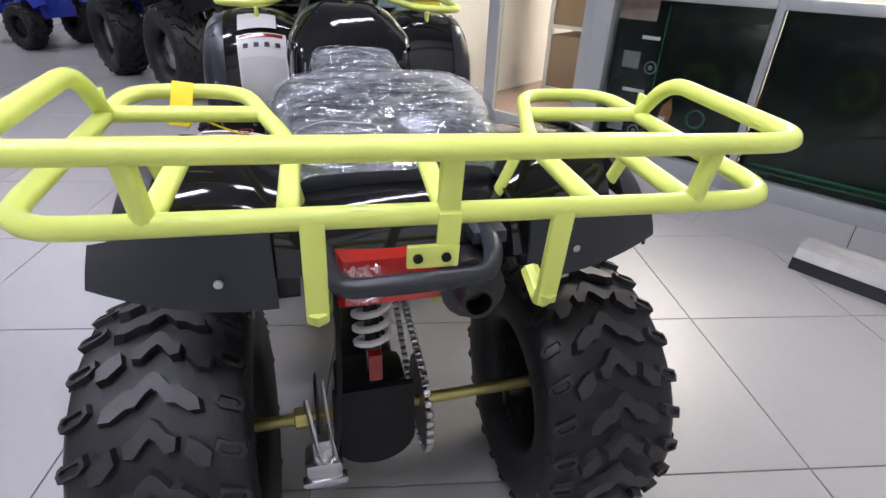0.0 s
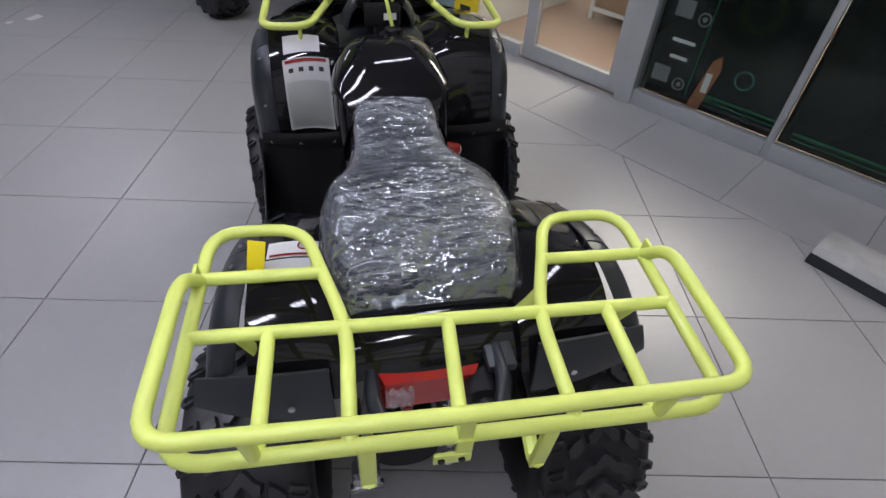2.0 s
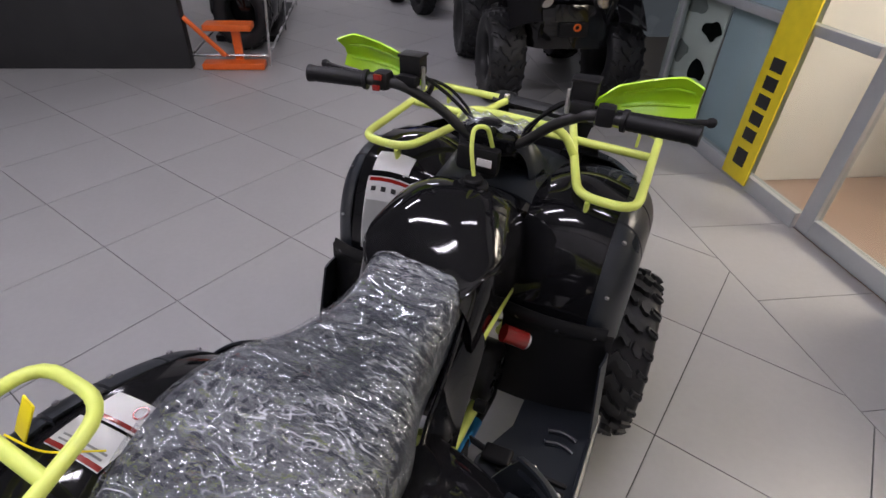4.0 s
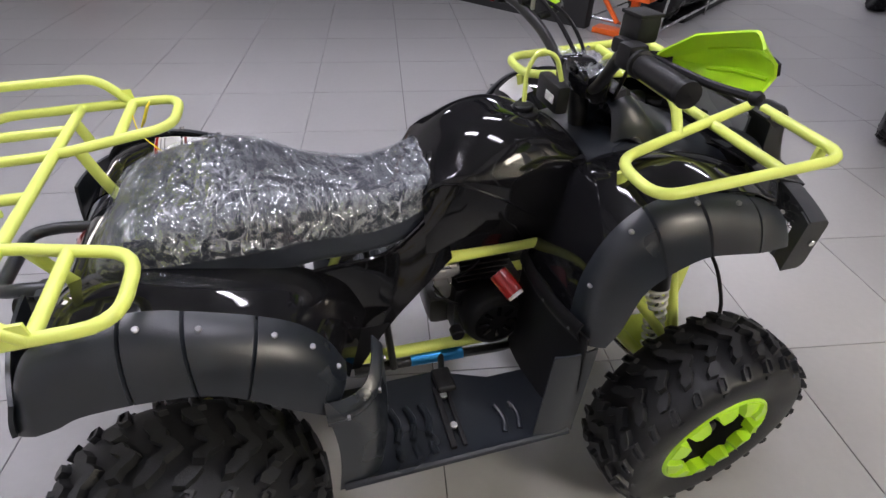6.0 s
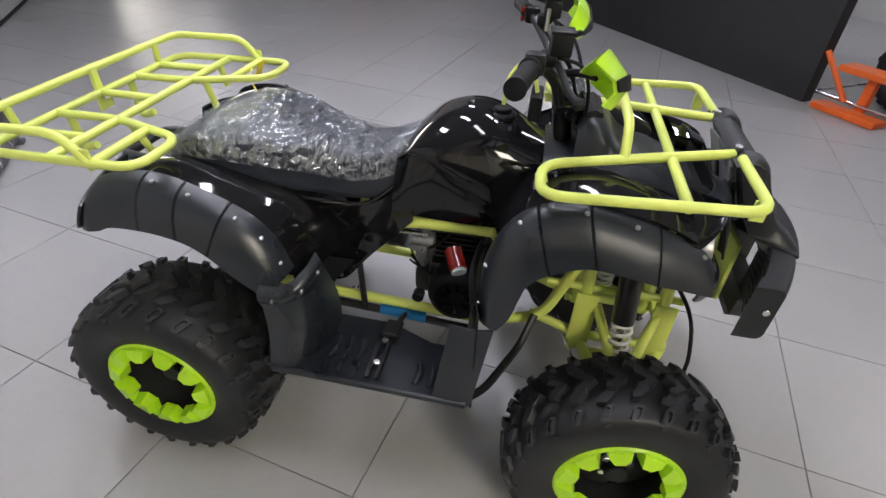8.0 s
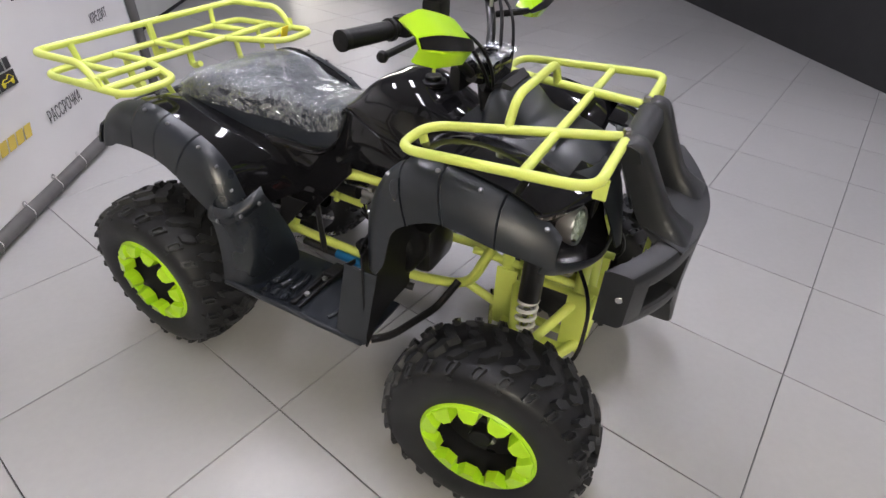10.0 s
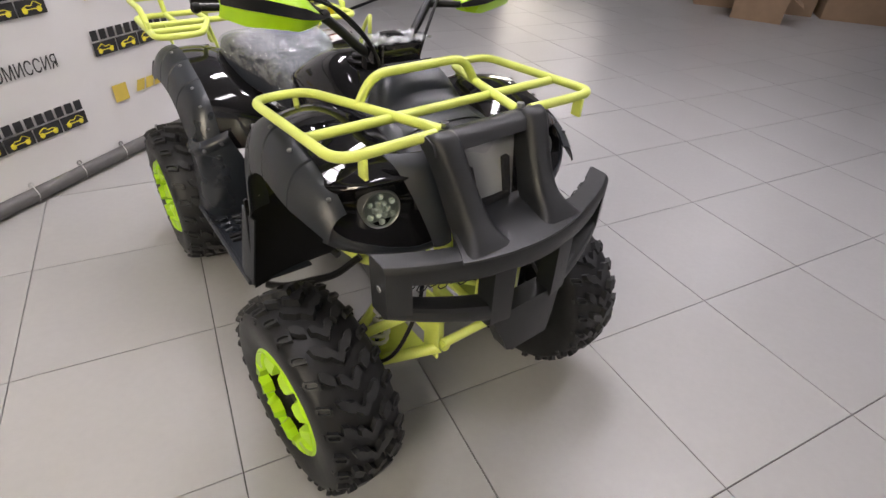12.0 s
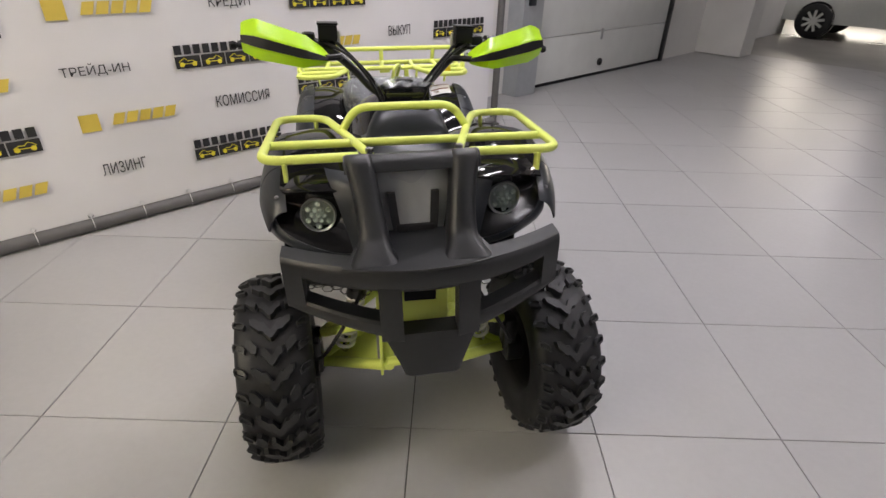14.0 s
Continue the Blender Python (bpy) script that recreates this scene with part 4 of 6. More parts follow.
# side panels below seat and tank
def side_panel(s):
    top = [(0.0, 0.745), (0.13, 0.731), (0.25, 0.716), (0.34, 0.701), (0.43, 0.691), (0.5, 0.722), (0.575, 0.803)]
    low = [(0.04, 0.735), (0.15, 0.69), (0.25, 0.60), (0.32, 0.495), (0.4, 0.473), (0.475, 0.558), (0.59, 0.685)]
    wide = [(0, 0, 0.16), (0, 0, 0.17), (0, 0, 0.165), (0, 0, 0.14), (0, 0, 0.116), (0, 0, 0.108), (0, 0, 0.11)]

    def fn(u, v):
        a, b = spline([(0, *p) for p in top], u), spline([(0, *p) for p in low], u)
        p = a.lerp(b, v)
        w = spline(wide, u).z
        x = w + (0.185 - 0.035 * u - w) * v ** 0.8
        return (s * x, p.y, p.z)
    part("side_panel", sheet(fn, 28, 12, 0.005), GLOSS, quad, "gloss black side panel", angle=70)

    def fairing(u, v):
        y, top, xs, zs, xr, zr = station(TANK, u)
        low = 0.699 - 0.006 * math.sin(u * math.pi)
        x = xr - 0.003 + (0.142 - xr) * v ** 0.7 + 0.008 * math.sin(v * math.pi)
        return (s * x, y, zr - 0.006 + (low - zr + 0.006) * v)
    part("tank_fairing", sheet(fairing, 26, 10, 0.005), GLOSS, quad, "gloss black fairing below the tank", angle=70)
    part("fairing_edge", tube([(s * (xr + 0.001), y, zr) for y, top, xs, zs, xr, zr in (station(TANK, 0.06 + k / 10.7) for k in range(11))], 0.0028, 8, 0), GLOSS, quad, "gloss black moulded edge")
    for y, z in ((0.36, 0.503), (0.402, 0.498)):
        part("bolt", moved(disc(0.006, 0.006, "x", 8, 0.001), pose(s * 0.176, y, z)), BOLT, quad)


# rear body: shells from the saddle to each flare
def rear_shell(s):
    prof = [(-0.165, 0.69), (-0.13, 0.745), (-0.08, 0.772), (0.0, 0.782), (0.1, 0.772), (0.2, 0.75), (0.3, 0.712), (0.365, 0.655), (0.4, 0.57)]
    rim = [(-0.155, 0.69), (-0.125, 0.745), (-0.085, 0.787), (-0.01, 0.808), (0.08, 0.803), (0.19, 0.77), (0.265, 0.727), (0.312, 0.665), (0.342, 0.57)]

    def fn(u, v, lift=0.0):
        p, q = spline([(0, *q) for q in prof], u), spline([(0, *q) for q in rim], u)
        r = p.lerp(q, v)
        bulge = 0.014 * math.sin(v * math.pi) * math.sin(u * math.pi) ** 0.6
        return (s * (0.145 + 0.165 * v), r.y + 0.3 * bulge * max(0.0, u - 0.6), r.z + bulge + lift)
    surfaces["rear", s] = fn
    part("rear_fender", sheet(fn, 30, 10, 0.004), GLOSS, quad, "gloss black rear fender")
    # flap behind the wheel
    def flap(u, v):
        x = 0.172 + 0.212 * u + 0.012 * u * u * v
        low = 0.652 + 0.036 * u ** 2.4
        top = 0.77 - 0.028 * u * u
        return (s * x - 0.008, -0.162 - 0.014 * math.sin(v * math.pi / 2) + 0.034 * u * u, top + (low - top) * v)
    f = part("mud_flap", sheet(flap, 24, 10, 0.006), MATTE, quad, "charcoal plastic mud flap")
    part("bolt", moved(disc(0.006, 0.005, "y", 8, 0.001), pose(s * 0.24 - 0.006, -0.179, 0.7)), STEEL, f)
    # inner splash guard ahead of the rear wheel
    def guard(u, v, out=0.0):
        start = 0.04 + 0.22 * (1 - v) ** 2
        a = (start + (1 - start) * u) * math.pi / 2
        x = 0.165 + (0.232 + 0.014 * v + out) * math.sin(a) ** 0.6
        return (s * x, 0.29 + (0.115 + out) * math.cos(a) ** 0.5 + 0.012 * math.sin(v * math.pi), (0.594 + 0.045 * (1 - u) ** 1.5) * (1 - v) + 0.352 * v)
    g = part("rear_splash_guard", sheet(guard, 22, 10, 0.005), MATTE, quad, "charcoal plastic splash guard", angle=60)

    def collar(u, v):
        x, y, z = guard(u, 0.0, 0.009 * math.sin(math.pi * min(1.0, v * 1.15)) - 0.028 * max(0.0, 0.3 - v))
        return (x, y, z + 0.016 - 0.058 * v)
    part("collar", sheet(collar, 22, 8, 0.005), MATTE, g, "charcoal collar strap", angle=60)
    for u in (0.1, 0.45, 0.93):
        x, y, z = collar(u, 0.5)
        part("bolt", moved(disc(0.006, 0.006, "y", 8, 0.001), pose(x, y + 0.002, z)), BOLT, g)


# front body: fenders, splash guards, hood and nose
def front_shell(s):
    prof = [(0.775, 0.635), (0.79, 0.69), (0.815, 0.765), (0.848, 0.85), (0.9, 0.887), (1.0, 0.895), (1.07, 0.887), (1.13, 0.873), (1.185, 0.852)]
    rim = [(0.785, 0.62), (0.788, 0.69), (0.803, 0.76), (0.836, 0.836), (0.89, 0.884), (0.98, 0.9), (1.06, 0.889), (1.13, 0.872), (1.185, 0.848)]

    def fn(u, v, lift=0.0):
        p, q = spline([(0, *q) for q in prof], u), spline([(0, *q) for q in rim], u)
        r = p.lerp(q, v)
        return (s * (0.125 + 0.2 * v), r.y - lift, r.z - 0.014 * (1 - v) ** 3 + 0.014 * math.sin(v * math.pi) + lift * 0.6)
    surfaces["front", s] = fn
    f = part("front_fender", sheet(fn, 30, 10, 0.004), GLOSS, quad, "gloss black front fender")

    def guard(u, v):
        x = 0.13 + (0.258 + 0.018 * v) * u
        return (s * x, 0.775 - 0.01 * math.sin(u * math.pi) + 0.02 * u * u - 0.02 * v * (1 - u) + 0.01 * v, 0.632 - 0.285 * v)
    part("front_splash_guard", sheet(guard, 12, 10, 0.005), MATTE_DARK, quad, "black splash guard behind the front wheel")
    def strap(u, v):
        x, y, z = guard(0.94 * u, 0.0)
        return (x, y - 0.003 - 0.008 * math.sin(math.pi * min(1.0, v * 1.2)), z + 0.024 - 0.05 * v)
    st = part("guard_strap", sheet(strap, 14, 8, 0.005), MATTE_DARK, quad, "black strap over the guard seam", angle=60)
    for u in (0.15, 0.55, 0.9):
        x, y, z = strap(u, 0.5)
        part("bolt", moved(disc(0.006, 0.006, "y", 8, 0.001), pose(x, y - 0.002, z)), BOLT, st)
    return f


for s in (-1, 1):
    side_panel(s)
    rear_shell(s)
    fender = front_shell(s)


def hood_fn(u, v):
    y = 0.88 + 0.36 * u
    x = (v - 0.5) * 0.3
    z = 0.885 + 0.022 * math.sin(u * math.pi) - 0.04 * u ** 3 - 0.03 * (2 * abs(v - 0.5)) ** 3
    return (x, y, z)


part("hood", sheet(hood_fn, 16, 14, 0.005), MATTE, quad, "charcoal plastic front cover")
COWL = [(0.945, 0.96, 0.1), (0.96, 0.977, 0.106), (0.982, 0.979, 0.112), (1.01, 0.961, 0.122), (1.06, 0.912, 0.14), (1.13, 0.893, 0.15)]


def cowl_fn(u, v):
    y, z, w = station(COWL, u)
    k = 2 * (v - 0.5)
    return (w * k, y, z - 0.012 * k * k - 0.07 * abs(k) ** 7)


cowl = part("dash_cowl", sheet(cowl_fn, 24, 24, 0.005), MATTE, quad, "charcoal plastic cowl below the handlebar", angle=50)
part("scoop", loft([[(-w, y, z), (w, y, z), (w * 0.9, y, z + 0.01), (-w * 0.9, y, z + 0.01)] for y, z, w in ((0.95, 0.966, 0.07), (0.975, 0.977, 0.072), (0.995, 0.967, 0.06))]), MATTE_DARK, cowl, "black air scoop")
for s in (-1, 1):
    part("nose_cover", sheet(lambda u, v: (0.012 + s * (0.098 + (0.107 - 0.062 * v ** 0.8) * u), 1.236 + 0.08 * v ** 0.35 - 0.03 * u * u * (1 - v) + 0.006 * math.sin(u * math.pi), 0.897 - 0.186 * v), 12, 16, 0.005), MATTE, quad, "charcoal plastic nose cover", angle=60)


def nose_fn(u, v):
    x = 0.012 + (u - 0.5) * 0.3
    k = abs(2 * (u - 0.5))
    return (x, 1.262 - 0.012 * k * k, 0.87 - 0.16 * v)


part("nose", sheet(nose_fn, 12, 8, 0.006), MATTE_DARK, quad, "black nose panel behind the bumper")
part("inner_cover", loft([[(-w, y, lo), (w, y, lo), (w, y, hi), (-w, y, hi)] for y, w, lo, hi in ((0.6, 0.085, 0.68, 0.8), (0.85, 0.115, 0.69, 0.865), (1.1, 0.11, 0.7, 0.875), (1.24, 0.1, 0.7, 0.85))]), MATTE_DARK, quad, "black inner cover")
for s in (-1, 1):
    part("guard_side", sheet(lambda u, v: (s * (0.382 + 0.028 * v + 0.006 * math.sin(u * math.pi)), 0.735 + 0.095 * u - 0.03 * v * (1 - u) - 0.03 * v * u, 0.585 - 0.06 * (1 - u) * (1 - v) * 0 - 0.23 * v), 8, 10, 0.005), MATTE, quad, "charcoal side of the splash guard")
# eye-shaped lamp housings closing the nose on each side
BROW = [(0.105, 1.272, 0.868), (0.17, 1.272, 0.874), (0.235, 1.255, 0.868), (0.29, 1.22, 0.853), (0.326, 1.178, 0.838)]
UNDER = [(0.118, 1.302, 0.722), (0.18, 1.3, 0.724), (0.25, 1.278, 0.738), (0.31, 1.24, 0.76), (0.336, 1.215, 0.785)]


def eye_fn(s):
    def fn(u, v):
        a, b = spline([Vector(p) for p in BROW], u), spline([Vector(p) for p in UNDER], u)
        p = a.lerp(b, v)
        bowl = math.sin(math.pi * v) ** 1.3 * math.sin(math.pi * min(1.0, 0.08 + 0.92 * u)) ** 0.8
        p.y -= 0.05 * bowl
        p.x -= 0.01 * bowl
        return (0.012 + s * p.x, p.y, p.z)
    return fn


def band_fn(s, top, low, out):
    def fn(u, v):
        a, b = spline([Vector(p) for p in top], u), spline([Vector(p) for p in low], u)
        p = a.lerp(b, v)
        p.y += out * math.sin(math.pi * v)
        p.x += 0.4 * out * math.sin(math.pi * v) * u
        return (0.012 + s * p.x, p.y, p.z)
    return fn


LIP_TOP = [(0.11, 1.304, 0.726), (0.18, 1.302, 0.727), (0.25, 1.281, 0.741), (0.312, 1.242, 0.763), (0.338, 1.213, 0.8)]
LIP_LOW = [(0.11, 1.296, 0.7), (0.18, 1.292, 0.702), (0.25, 1.272, 0.712), (0.315, 1.238, 0.73), (0.345, 1.212, 0.745)]
BROW_BACK = [(0.1, 1.2, 0.885), (0.17, 1.2, 0.888), (0.235, 1.195, 0.885), (0.28, 1.17, 0.875), (0.31, 1.14, 0.865)]
for s in (-1, 1):
    eye = part("lamp_housing", sheet(eye_fn(s), 30, 18, 0.004), HOUSING, quad, "gloss black eye-shaped headlight housing", angle=60)
    part("brow", sheet(band_fn(s, BROW_BACK, BROW, 0.012), 24, 8, 0.005), GLOSS, eye, "gloss black brow", angle=60)
    part("nose_lip", sheet(band_fn(s, LIP_TOP, LIP_LOW, 0.006), 24, 6, 0.006), MATTE, eye, "charcoal lower nose lip", angle=60)
    m = pose(0.012 + s * 0.226, 1.243, 0.803) @ Matrix.Rotation(-s * 0.13, 4, "Z") @ Matrix.Rotation(0.12, 4, "X")
    light = part("headlight", moved(lathe([(-0.03, 0.001), (-0.03, 0.04), (0.002, 0.043), (0.006, 0.041), (0.004, 0.038), (-0.006, 0.036), (-0.008, 0.001)], 32, "y"), m), ALU, eye, "round multi-cup headlight")
    for k in range(13):
        a = k * math.pi / 3 if k < 6 else (k + 0.5) * math.pi / 3
        r0 = 0.0 if k == 12 else (0.014 if k < 6 else 0.028)
        cup = lathe([(-0.009, 0.0005), (-0.004, 0.0045), (0.003, 0.0072), (0.003, 0.006), (-0.003, 0.0035), (-0.007, 0.0005)], 10, "y")
        part("reflector_cup", moved(cup, m @ pose(r0 * math.cos(a), 0, r0 * math.sin(a))), REFLECTOR, eye)
    part("lens", moved(disc(0.0375, 0.003, "y", 28, 0.001), m @ pose(0, 0.006, 0)), GLASS, eye, "clear round lens")
    eye.matrix_local = pose(0, -0.006, -0.012 * s)


# bumper
def face_y(x):
    return 1.474 - 0.92 * x * x


def face_piece(x0, x1, top, low, depth=0.05, n=14):
    """A rounded beam of the bumper's face between two heights over x."""
    rings = []
    for i in range(n + 1):
        x = x0 + (x1 - x0) * i / n
        t, l, y = top(x), low(x), face_y(x)
        e = min(0.017, (t - l) * 0.4)
        rings.append([(x, y - depth, t), (x, y - e, t), (x, y - 0.5 * e, t - 0.13 * e), (x, y - 0.13 * e, t - 0.5 * e), (x, y, t - e), (x, y, l + e), (x, y - 0.13 * e, l + 0.5 * e), (x, y - 0.5 * e, l + 0.13 * e), (x, y - e, l), (x, y - depth, l)])
    return loft(rings)


def bumper():
    def t1(x):
        return 0.75 + 0.004 * (abs(x) / 0.315) ** 2

    def l1(x):
        return 0.688 + 0.02 * (abs(x) / 0.315) ** 2

    def t2(x):
        return 0.604 + 0.05 * (abs(x) - 0.07) / 0.23

    def l2(x):
        return 0.556 + 0.06 * (abs(x) - 0.07) / 0.23
    b = part("bumper", face_piece(-0.315, 0.315, t1, l1, n=28, depth=0.055), BUMPER, quad, "charcoal plastic front bumper", angle=30)
    for s in (-1, 1):
        rings = []
        post = [(0.118, 1.28, 0.936, 0.03, 0.016), (0.116, 1.303, 0.922, 0.032, 0.02), (0.106, 1.333, 0.86, 0.03, 0.022), (0.098, 1.37, 0.79, 0.033, 0.024), (0.098, 1.4, 0.764, 0.04, 0.024), (0.1, 1.43, 0.742, 0.062, 0.022)]
        for k in range(21):
            x, y, z, w, d = station(post, k / 20)
            rings.append([(0.012 + s * (x + w * cx), y + d * cy, z + 0.5 * d * cy) for cx, cy in ((-1, -1.3), (-1, -0.2), (-0.94, 0.4), (-0.78, 0.8), (-0.5, 0.98), (0.5, 0.98), (0.78, 0.8), (0.94, 0.4), (1, -0.2), (1, -1.3))])
        part("upright", loft(rings), BUMPER, b, angle=50)
        part("lower_beam", face_piece(s * 0.068, s * 0.312, t2, l2), BUMPER, b, angle=30)
        part("wing_end", face_piece(s * 0.272, s * 0.3155, lambda x: t1(x) - 0.003, lambda x: 0.618, 0.06, 4), BUMPER, b, angle=30)
        part("wing_rib", face_piece(s * 0.062, s * 0.112, lambda x: 0.715, lambda x: 0.55, 0.048, 4), BUMPER, b, angle=30)
        part("bolt", moved(disc(0.008, 0.006, "x", 8, 0.001), pose(s * 0.318, 1.362, 0.695)), STEEL, b)
        hexes = bmesh.new()
        for i in range(7):
            for j in range(5):
                cx, cz = 0.14 + 0.021 * i, 0.655 + 0.0182 * j + (0.0091 if i % 2 else 0)
                pts = [(s * (cx + 0.0135 * math.cos(k * math.pi / 3)), 1.415 - 0.92 * cx * cx, cz + 0.0105 * math.sin(k * math.pi / 3)) for k in range(6)]
                tube(pts, 0.0014, 4, 0, True, bm=hexes)
        part("mesh_insert", hexes, MATTE_DARK, b, "black honeycomb mesh insert")
    part("top_cap", loft([[(x + 0.012, 1.262 - 0.1 * x * x, 0.924), (x + 0.012, 1.272 - 0.1 * x * x, 0.934), (x + 0.012, 1.294 - 0.1 * x * x, 0.938), (x + 0.012, 1.314 - 0.1 * x * x, 0.929), (x + 0.012, 1.322 - 0.1 * x * x, 0.908), (x + 0.012, 1.29, 0.9)] for x in [-0.15 + 0.3 * k / 12 for k in range(13)]]), BUMPER, b, angle=50)
    part("saddle", sheet(lambda u, v: (0.012 + (u - 0.5) * (0.24 + 0.1 * v), 1.325 + 0.15 * v - 0.1 * v * (2 * abs(u - 0.5)) ** 2 * 0.3, 0.768 - 0.018 * v), 10, 6, 0.006), BUMPER, b)
    part("chin", loft([[(-w, y - 0.05, z), (w, y - 0.05, z), (w, y - 0.006, z), (w - 0.012, y, z), (-w + 0.012, y, z), (-w, y - 0.006, z)] for w, y, z in ((0.108, 1.462, 0.572), (0.1, 1.467, 0.555), (0.076, 1.478, 0.5), (0.064, 1.482, 0.465), (0.056, 1.475, 0.455))]), BUMPER, b, angle=40)
    panel = part("grille_panel", sheet(lambda u, v: (0.014 + (u - 0.5) * (0.2 - 0.07 * v), 1.27 + 0.05 * v + 0.012 * math.sin(u * math.pi), 0.905 - 0.15 * v), 10, 10, 0.006), PANEL, b, "smooth dark recessed panel, its reflection painted grey")
    for s in (-1, 1):
        part("slot", loft([[(0.014 + s * (x0 - 0.009), y, z), (0.014 + s * (x0 + 0.009), y, z), (0.014 + s * (x0 + 0.009), y - 0.02, z), (0.014 + s * (x0 - 0.009), y - 0.02, z)] for x0, y, z in ((0.05, 1.306, 0.85), (0.045, 1.324, 0.79), (0.04, 1.331, 0.758))]), INK, panel)
    part("slot", box(0.014, 1.327, 0.77, 0.09, 0.012, 0.022, 0.004), INK, panel)
    b.matrix_local = pose(0.0, 1.4, 0.72) @ pose(0, 0, 0, 0, 1.9, 0) @ pose(0, -1.4, -0.7)
    return b


bumper()


# tail: panel behind the saddle, lamp, grab tube, silencer
def tail_fn(u, v):
    x = (v - 0.5) * 0.34
    y = -0.02 - 0.125 * u
    return (x, y, 0.772 - 0.012 * u - 0.05 * u ** 4 - 0.012 * (2 * abs(v - 0.5)) ** 2)


part("tail_panel", sheet(tail_fn, 10, 14, 0.005), GLOSS, quad, "gloss black tail panel")
lamp = part("tail_lamp", loft([[(-0.098 - d, y, z) if k in (0, 3) else (0.066 + d, y, z) for k, (y, z) in enumerate(((-0.09 - e, 0.715 - g), (-0.09 - e, 0.715 - g), (-0.09 - e, 0.615 + g), (-0.09 - e, 0.615 + g)))] for d, e, g in ((0.004, 0, 0), (0.006, 0.05, 0.002), (-0.004, 0.068, 0.014))]), RED_DARK, quad, "red tail lamp in clear film", angle=30)
part("lamp_film", sheet(lambda u, v: (-0.07 + (u - 0.5) * 0.05, -0.163 + 0.003 * math.sin(u * 19 + v * 9), 0.635 + 0.06 * v + 0.002 * math.sin(u * 31)), 20, 10, 0.0006), FILM, lamp, "clear crinkled film")
part("grab_tube", tube([(-0.115, -0.06, 0.70), (-0.115, -0.2, 0.715), (-0.1, -0.245, 0.716), (0.08, -0.245, 0.716), (0.1, -0.2, 0.73), (0.105, -0.06, 0.72)], 0.013, 10, 0.05), MATTE, quad, "black rear grab tube")
part("grab_bracket", box(0.105, -0.12, 0.725, 0.05, 0.1, 0.02, 0.005), MATTE, quad)
silencer = part("silencer", tube([(0.1, 0.12, 0.6), (0.085, -0.1, 0.655), (0.075, -0.2, 0.665)], 0.045, 16, 0.05), BLACK_METAL, quad, "black exhaust silencer")
part("tail_pipe", lathe([(0, 0.024), (0.06, 0.024), (0.06, 0.018), (0, 0.018)], 16, "y", closed=True), BLACK_METAL, silencer).location = (0.072, -0.235, 0.665)

# rear axle, carrier, chain, brake, shock
part("rear_axle", tube([(-0.33, 0, 0.264), (0.33, 0, 0.264)], 0.0125, 12, 0), ZINC, quad, "yellow zinc-plated axle")
carrier = part("axle_carrier", box(-0.05, 0.03, 0.27, 0.15, 0.13, 0.13, 0.03), BLACK_METAL, quad, "black axle carrier with skid plate")
skid = [(-0.075, 0.1), (0.075, 0.1), (0.078, 0.0)] + [(0.078 * math.cos(a * math.pi / 12), -0.03 - 0.07 * math.sin(a * math.pi / 12)) for a in range(13)] + [(-0.078, 0.0)]
part("skid_plate", prism(skid, 0.014, Matrix(((1, 0, 0, -0.05), (0, 0, -1, -0.038), (0, 1, 0, 0.262), (0, 0, 0, 1)))), MATTE_DARK, carrier)
part("swing_arm", box(-0.05, 0.19, 0.30, 0.12, 0.2, 0.06, 0.02), BLACK_METAL, carrier)
for x in (-0.085, -0.005):
    part("bright_rivet", box(x, -0.047, 0.24, 0.006, 0.004, 0.05, 0.001), STEEL, carrier)
part("brake_disc", moved(disc(0.085, 0.005, "x", 30), pose(-0.155, 0, 0.264)), BLACK_METAL, quad, "dark brake disc")
part("axle_nut", moved(disc(0.022, 0.03, "x", 6), pose(-0.185, 0, 0.264)), ZINC, quad)
cal = part("brake_caliper", join(box(-0.15, -0.088, 0.235, 0.066, 0.055, 0.05, 0.01), box(-0.15, -0.078, 0.272, 0.036, 0.035, 0.05, 0.006), box(-0.15, -0.11, 0.215, 0.08, 0.02, 0.016, 0.004)), STEEL, quad, "bright cast brake caliper")
part("brake_lever", tube([(-0.15, -0.1, 0.225), (-0.16, -0.1, 0.3), (-0.17, -0.08, 0.39)], 0.004, 6, 0.01), STEEL, cal)
part("brake_rod", tube([(-0.125, -0.1, 0.24), (-0.135, -0.1, 0.33), (-0.14, -0.07, 0.42)], 0.0035, 6, 0.01), STEEL, cal)
part("brake_cable", tube([(-0.13, -0.09, 0.25), (-0.115, -0.1, 0.36), (-0.105, -0.06, 0.5), (-0.1, 0.05, 0.62)], 0.005, 8, 0.06), MATTE_DARK, quad, "black brake cable")
sprocket = part("sprocket", moved(disc(0.095, 0.006, "x", 36), pose(0.048, 0, 0.264)), BLACK_METAL, quad, "black chain sprocket")
CH = []
for k in range(17):
    CH.append((0.048, -0.1 * math.sin(math.radians(k * 180 / 16)), 0.264 + 0.1 * math.cos(math.radians(k * 180 / 16))))
CH = [(0.048, 0.42, 0.42)] + CH + [(0.048, 0.42, 0.36)]
path = [Vector(p) for p in CH]
link_bm = box(0, 0, 0, 0.014, 0.014, 0.008, 0.002, 1)
link_me = bpy.data.meshes.new("chain_link")
link_bm.to_mesh(link_me)
link_bm.free()
link_me.materials.append(STEEL)
for p, q in zip(path, path[1:]):
    d = q - p
    n = max(1, round(d.length / 0.017))
    for k in range(n):
        c = new("chain_link", link_me)
        c.parent = sprocket
        c.matrix_local = Matrix.Translation(p + d * (k + 0.5) / n) @ d.to_track_quat("Y", "Z").to_matrix().to_4x4()


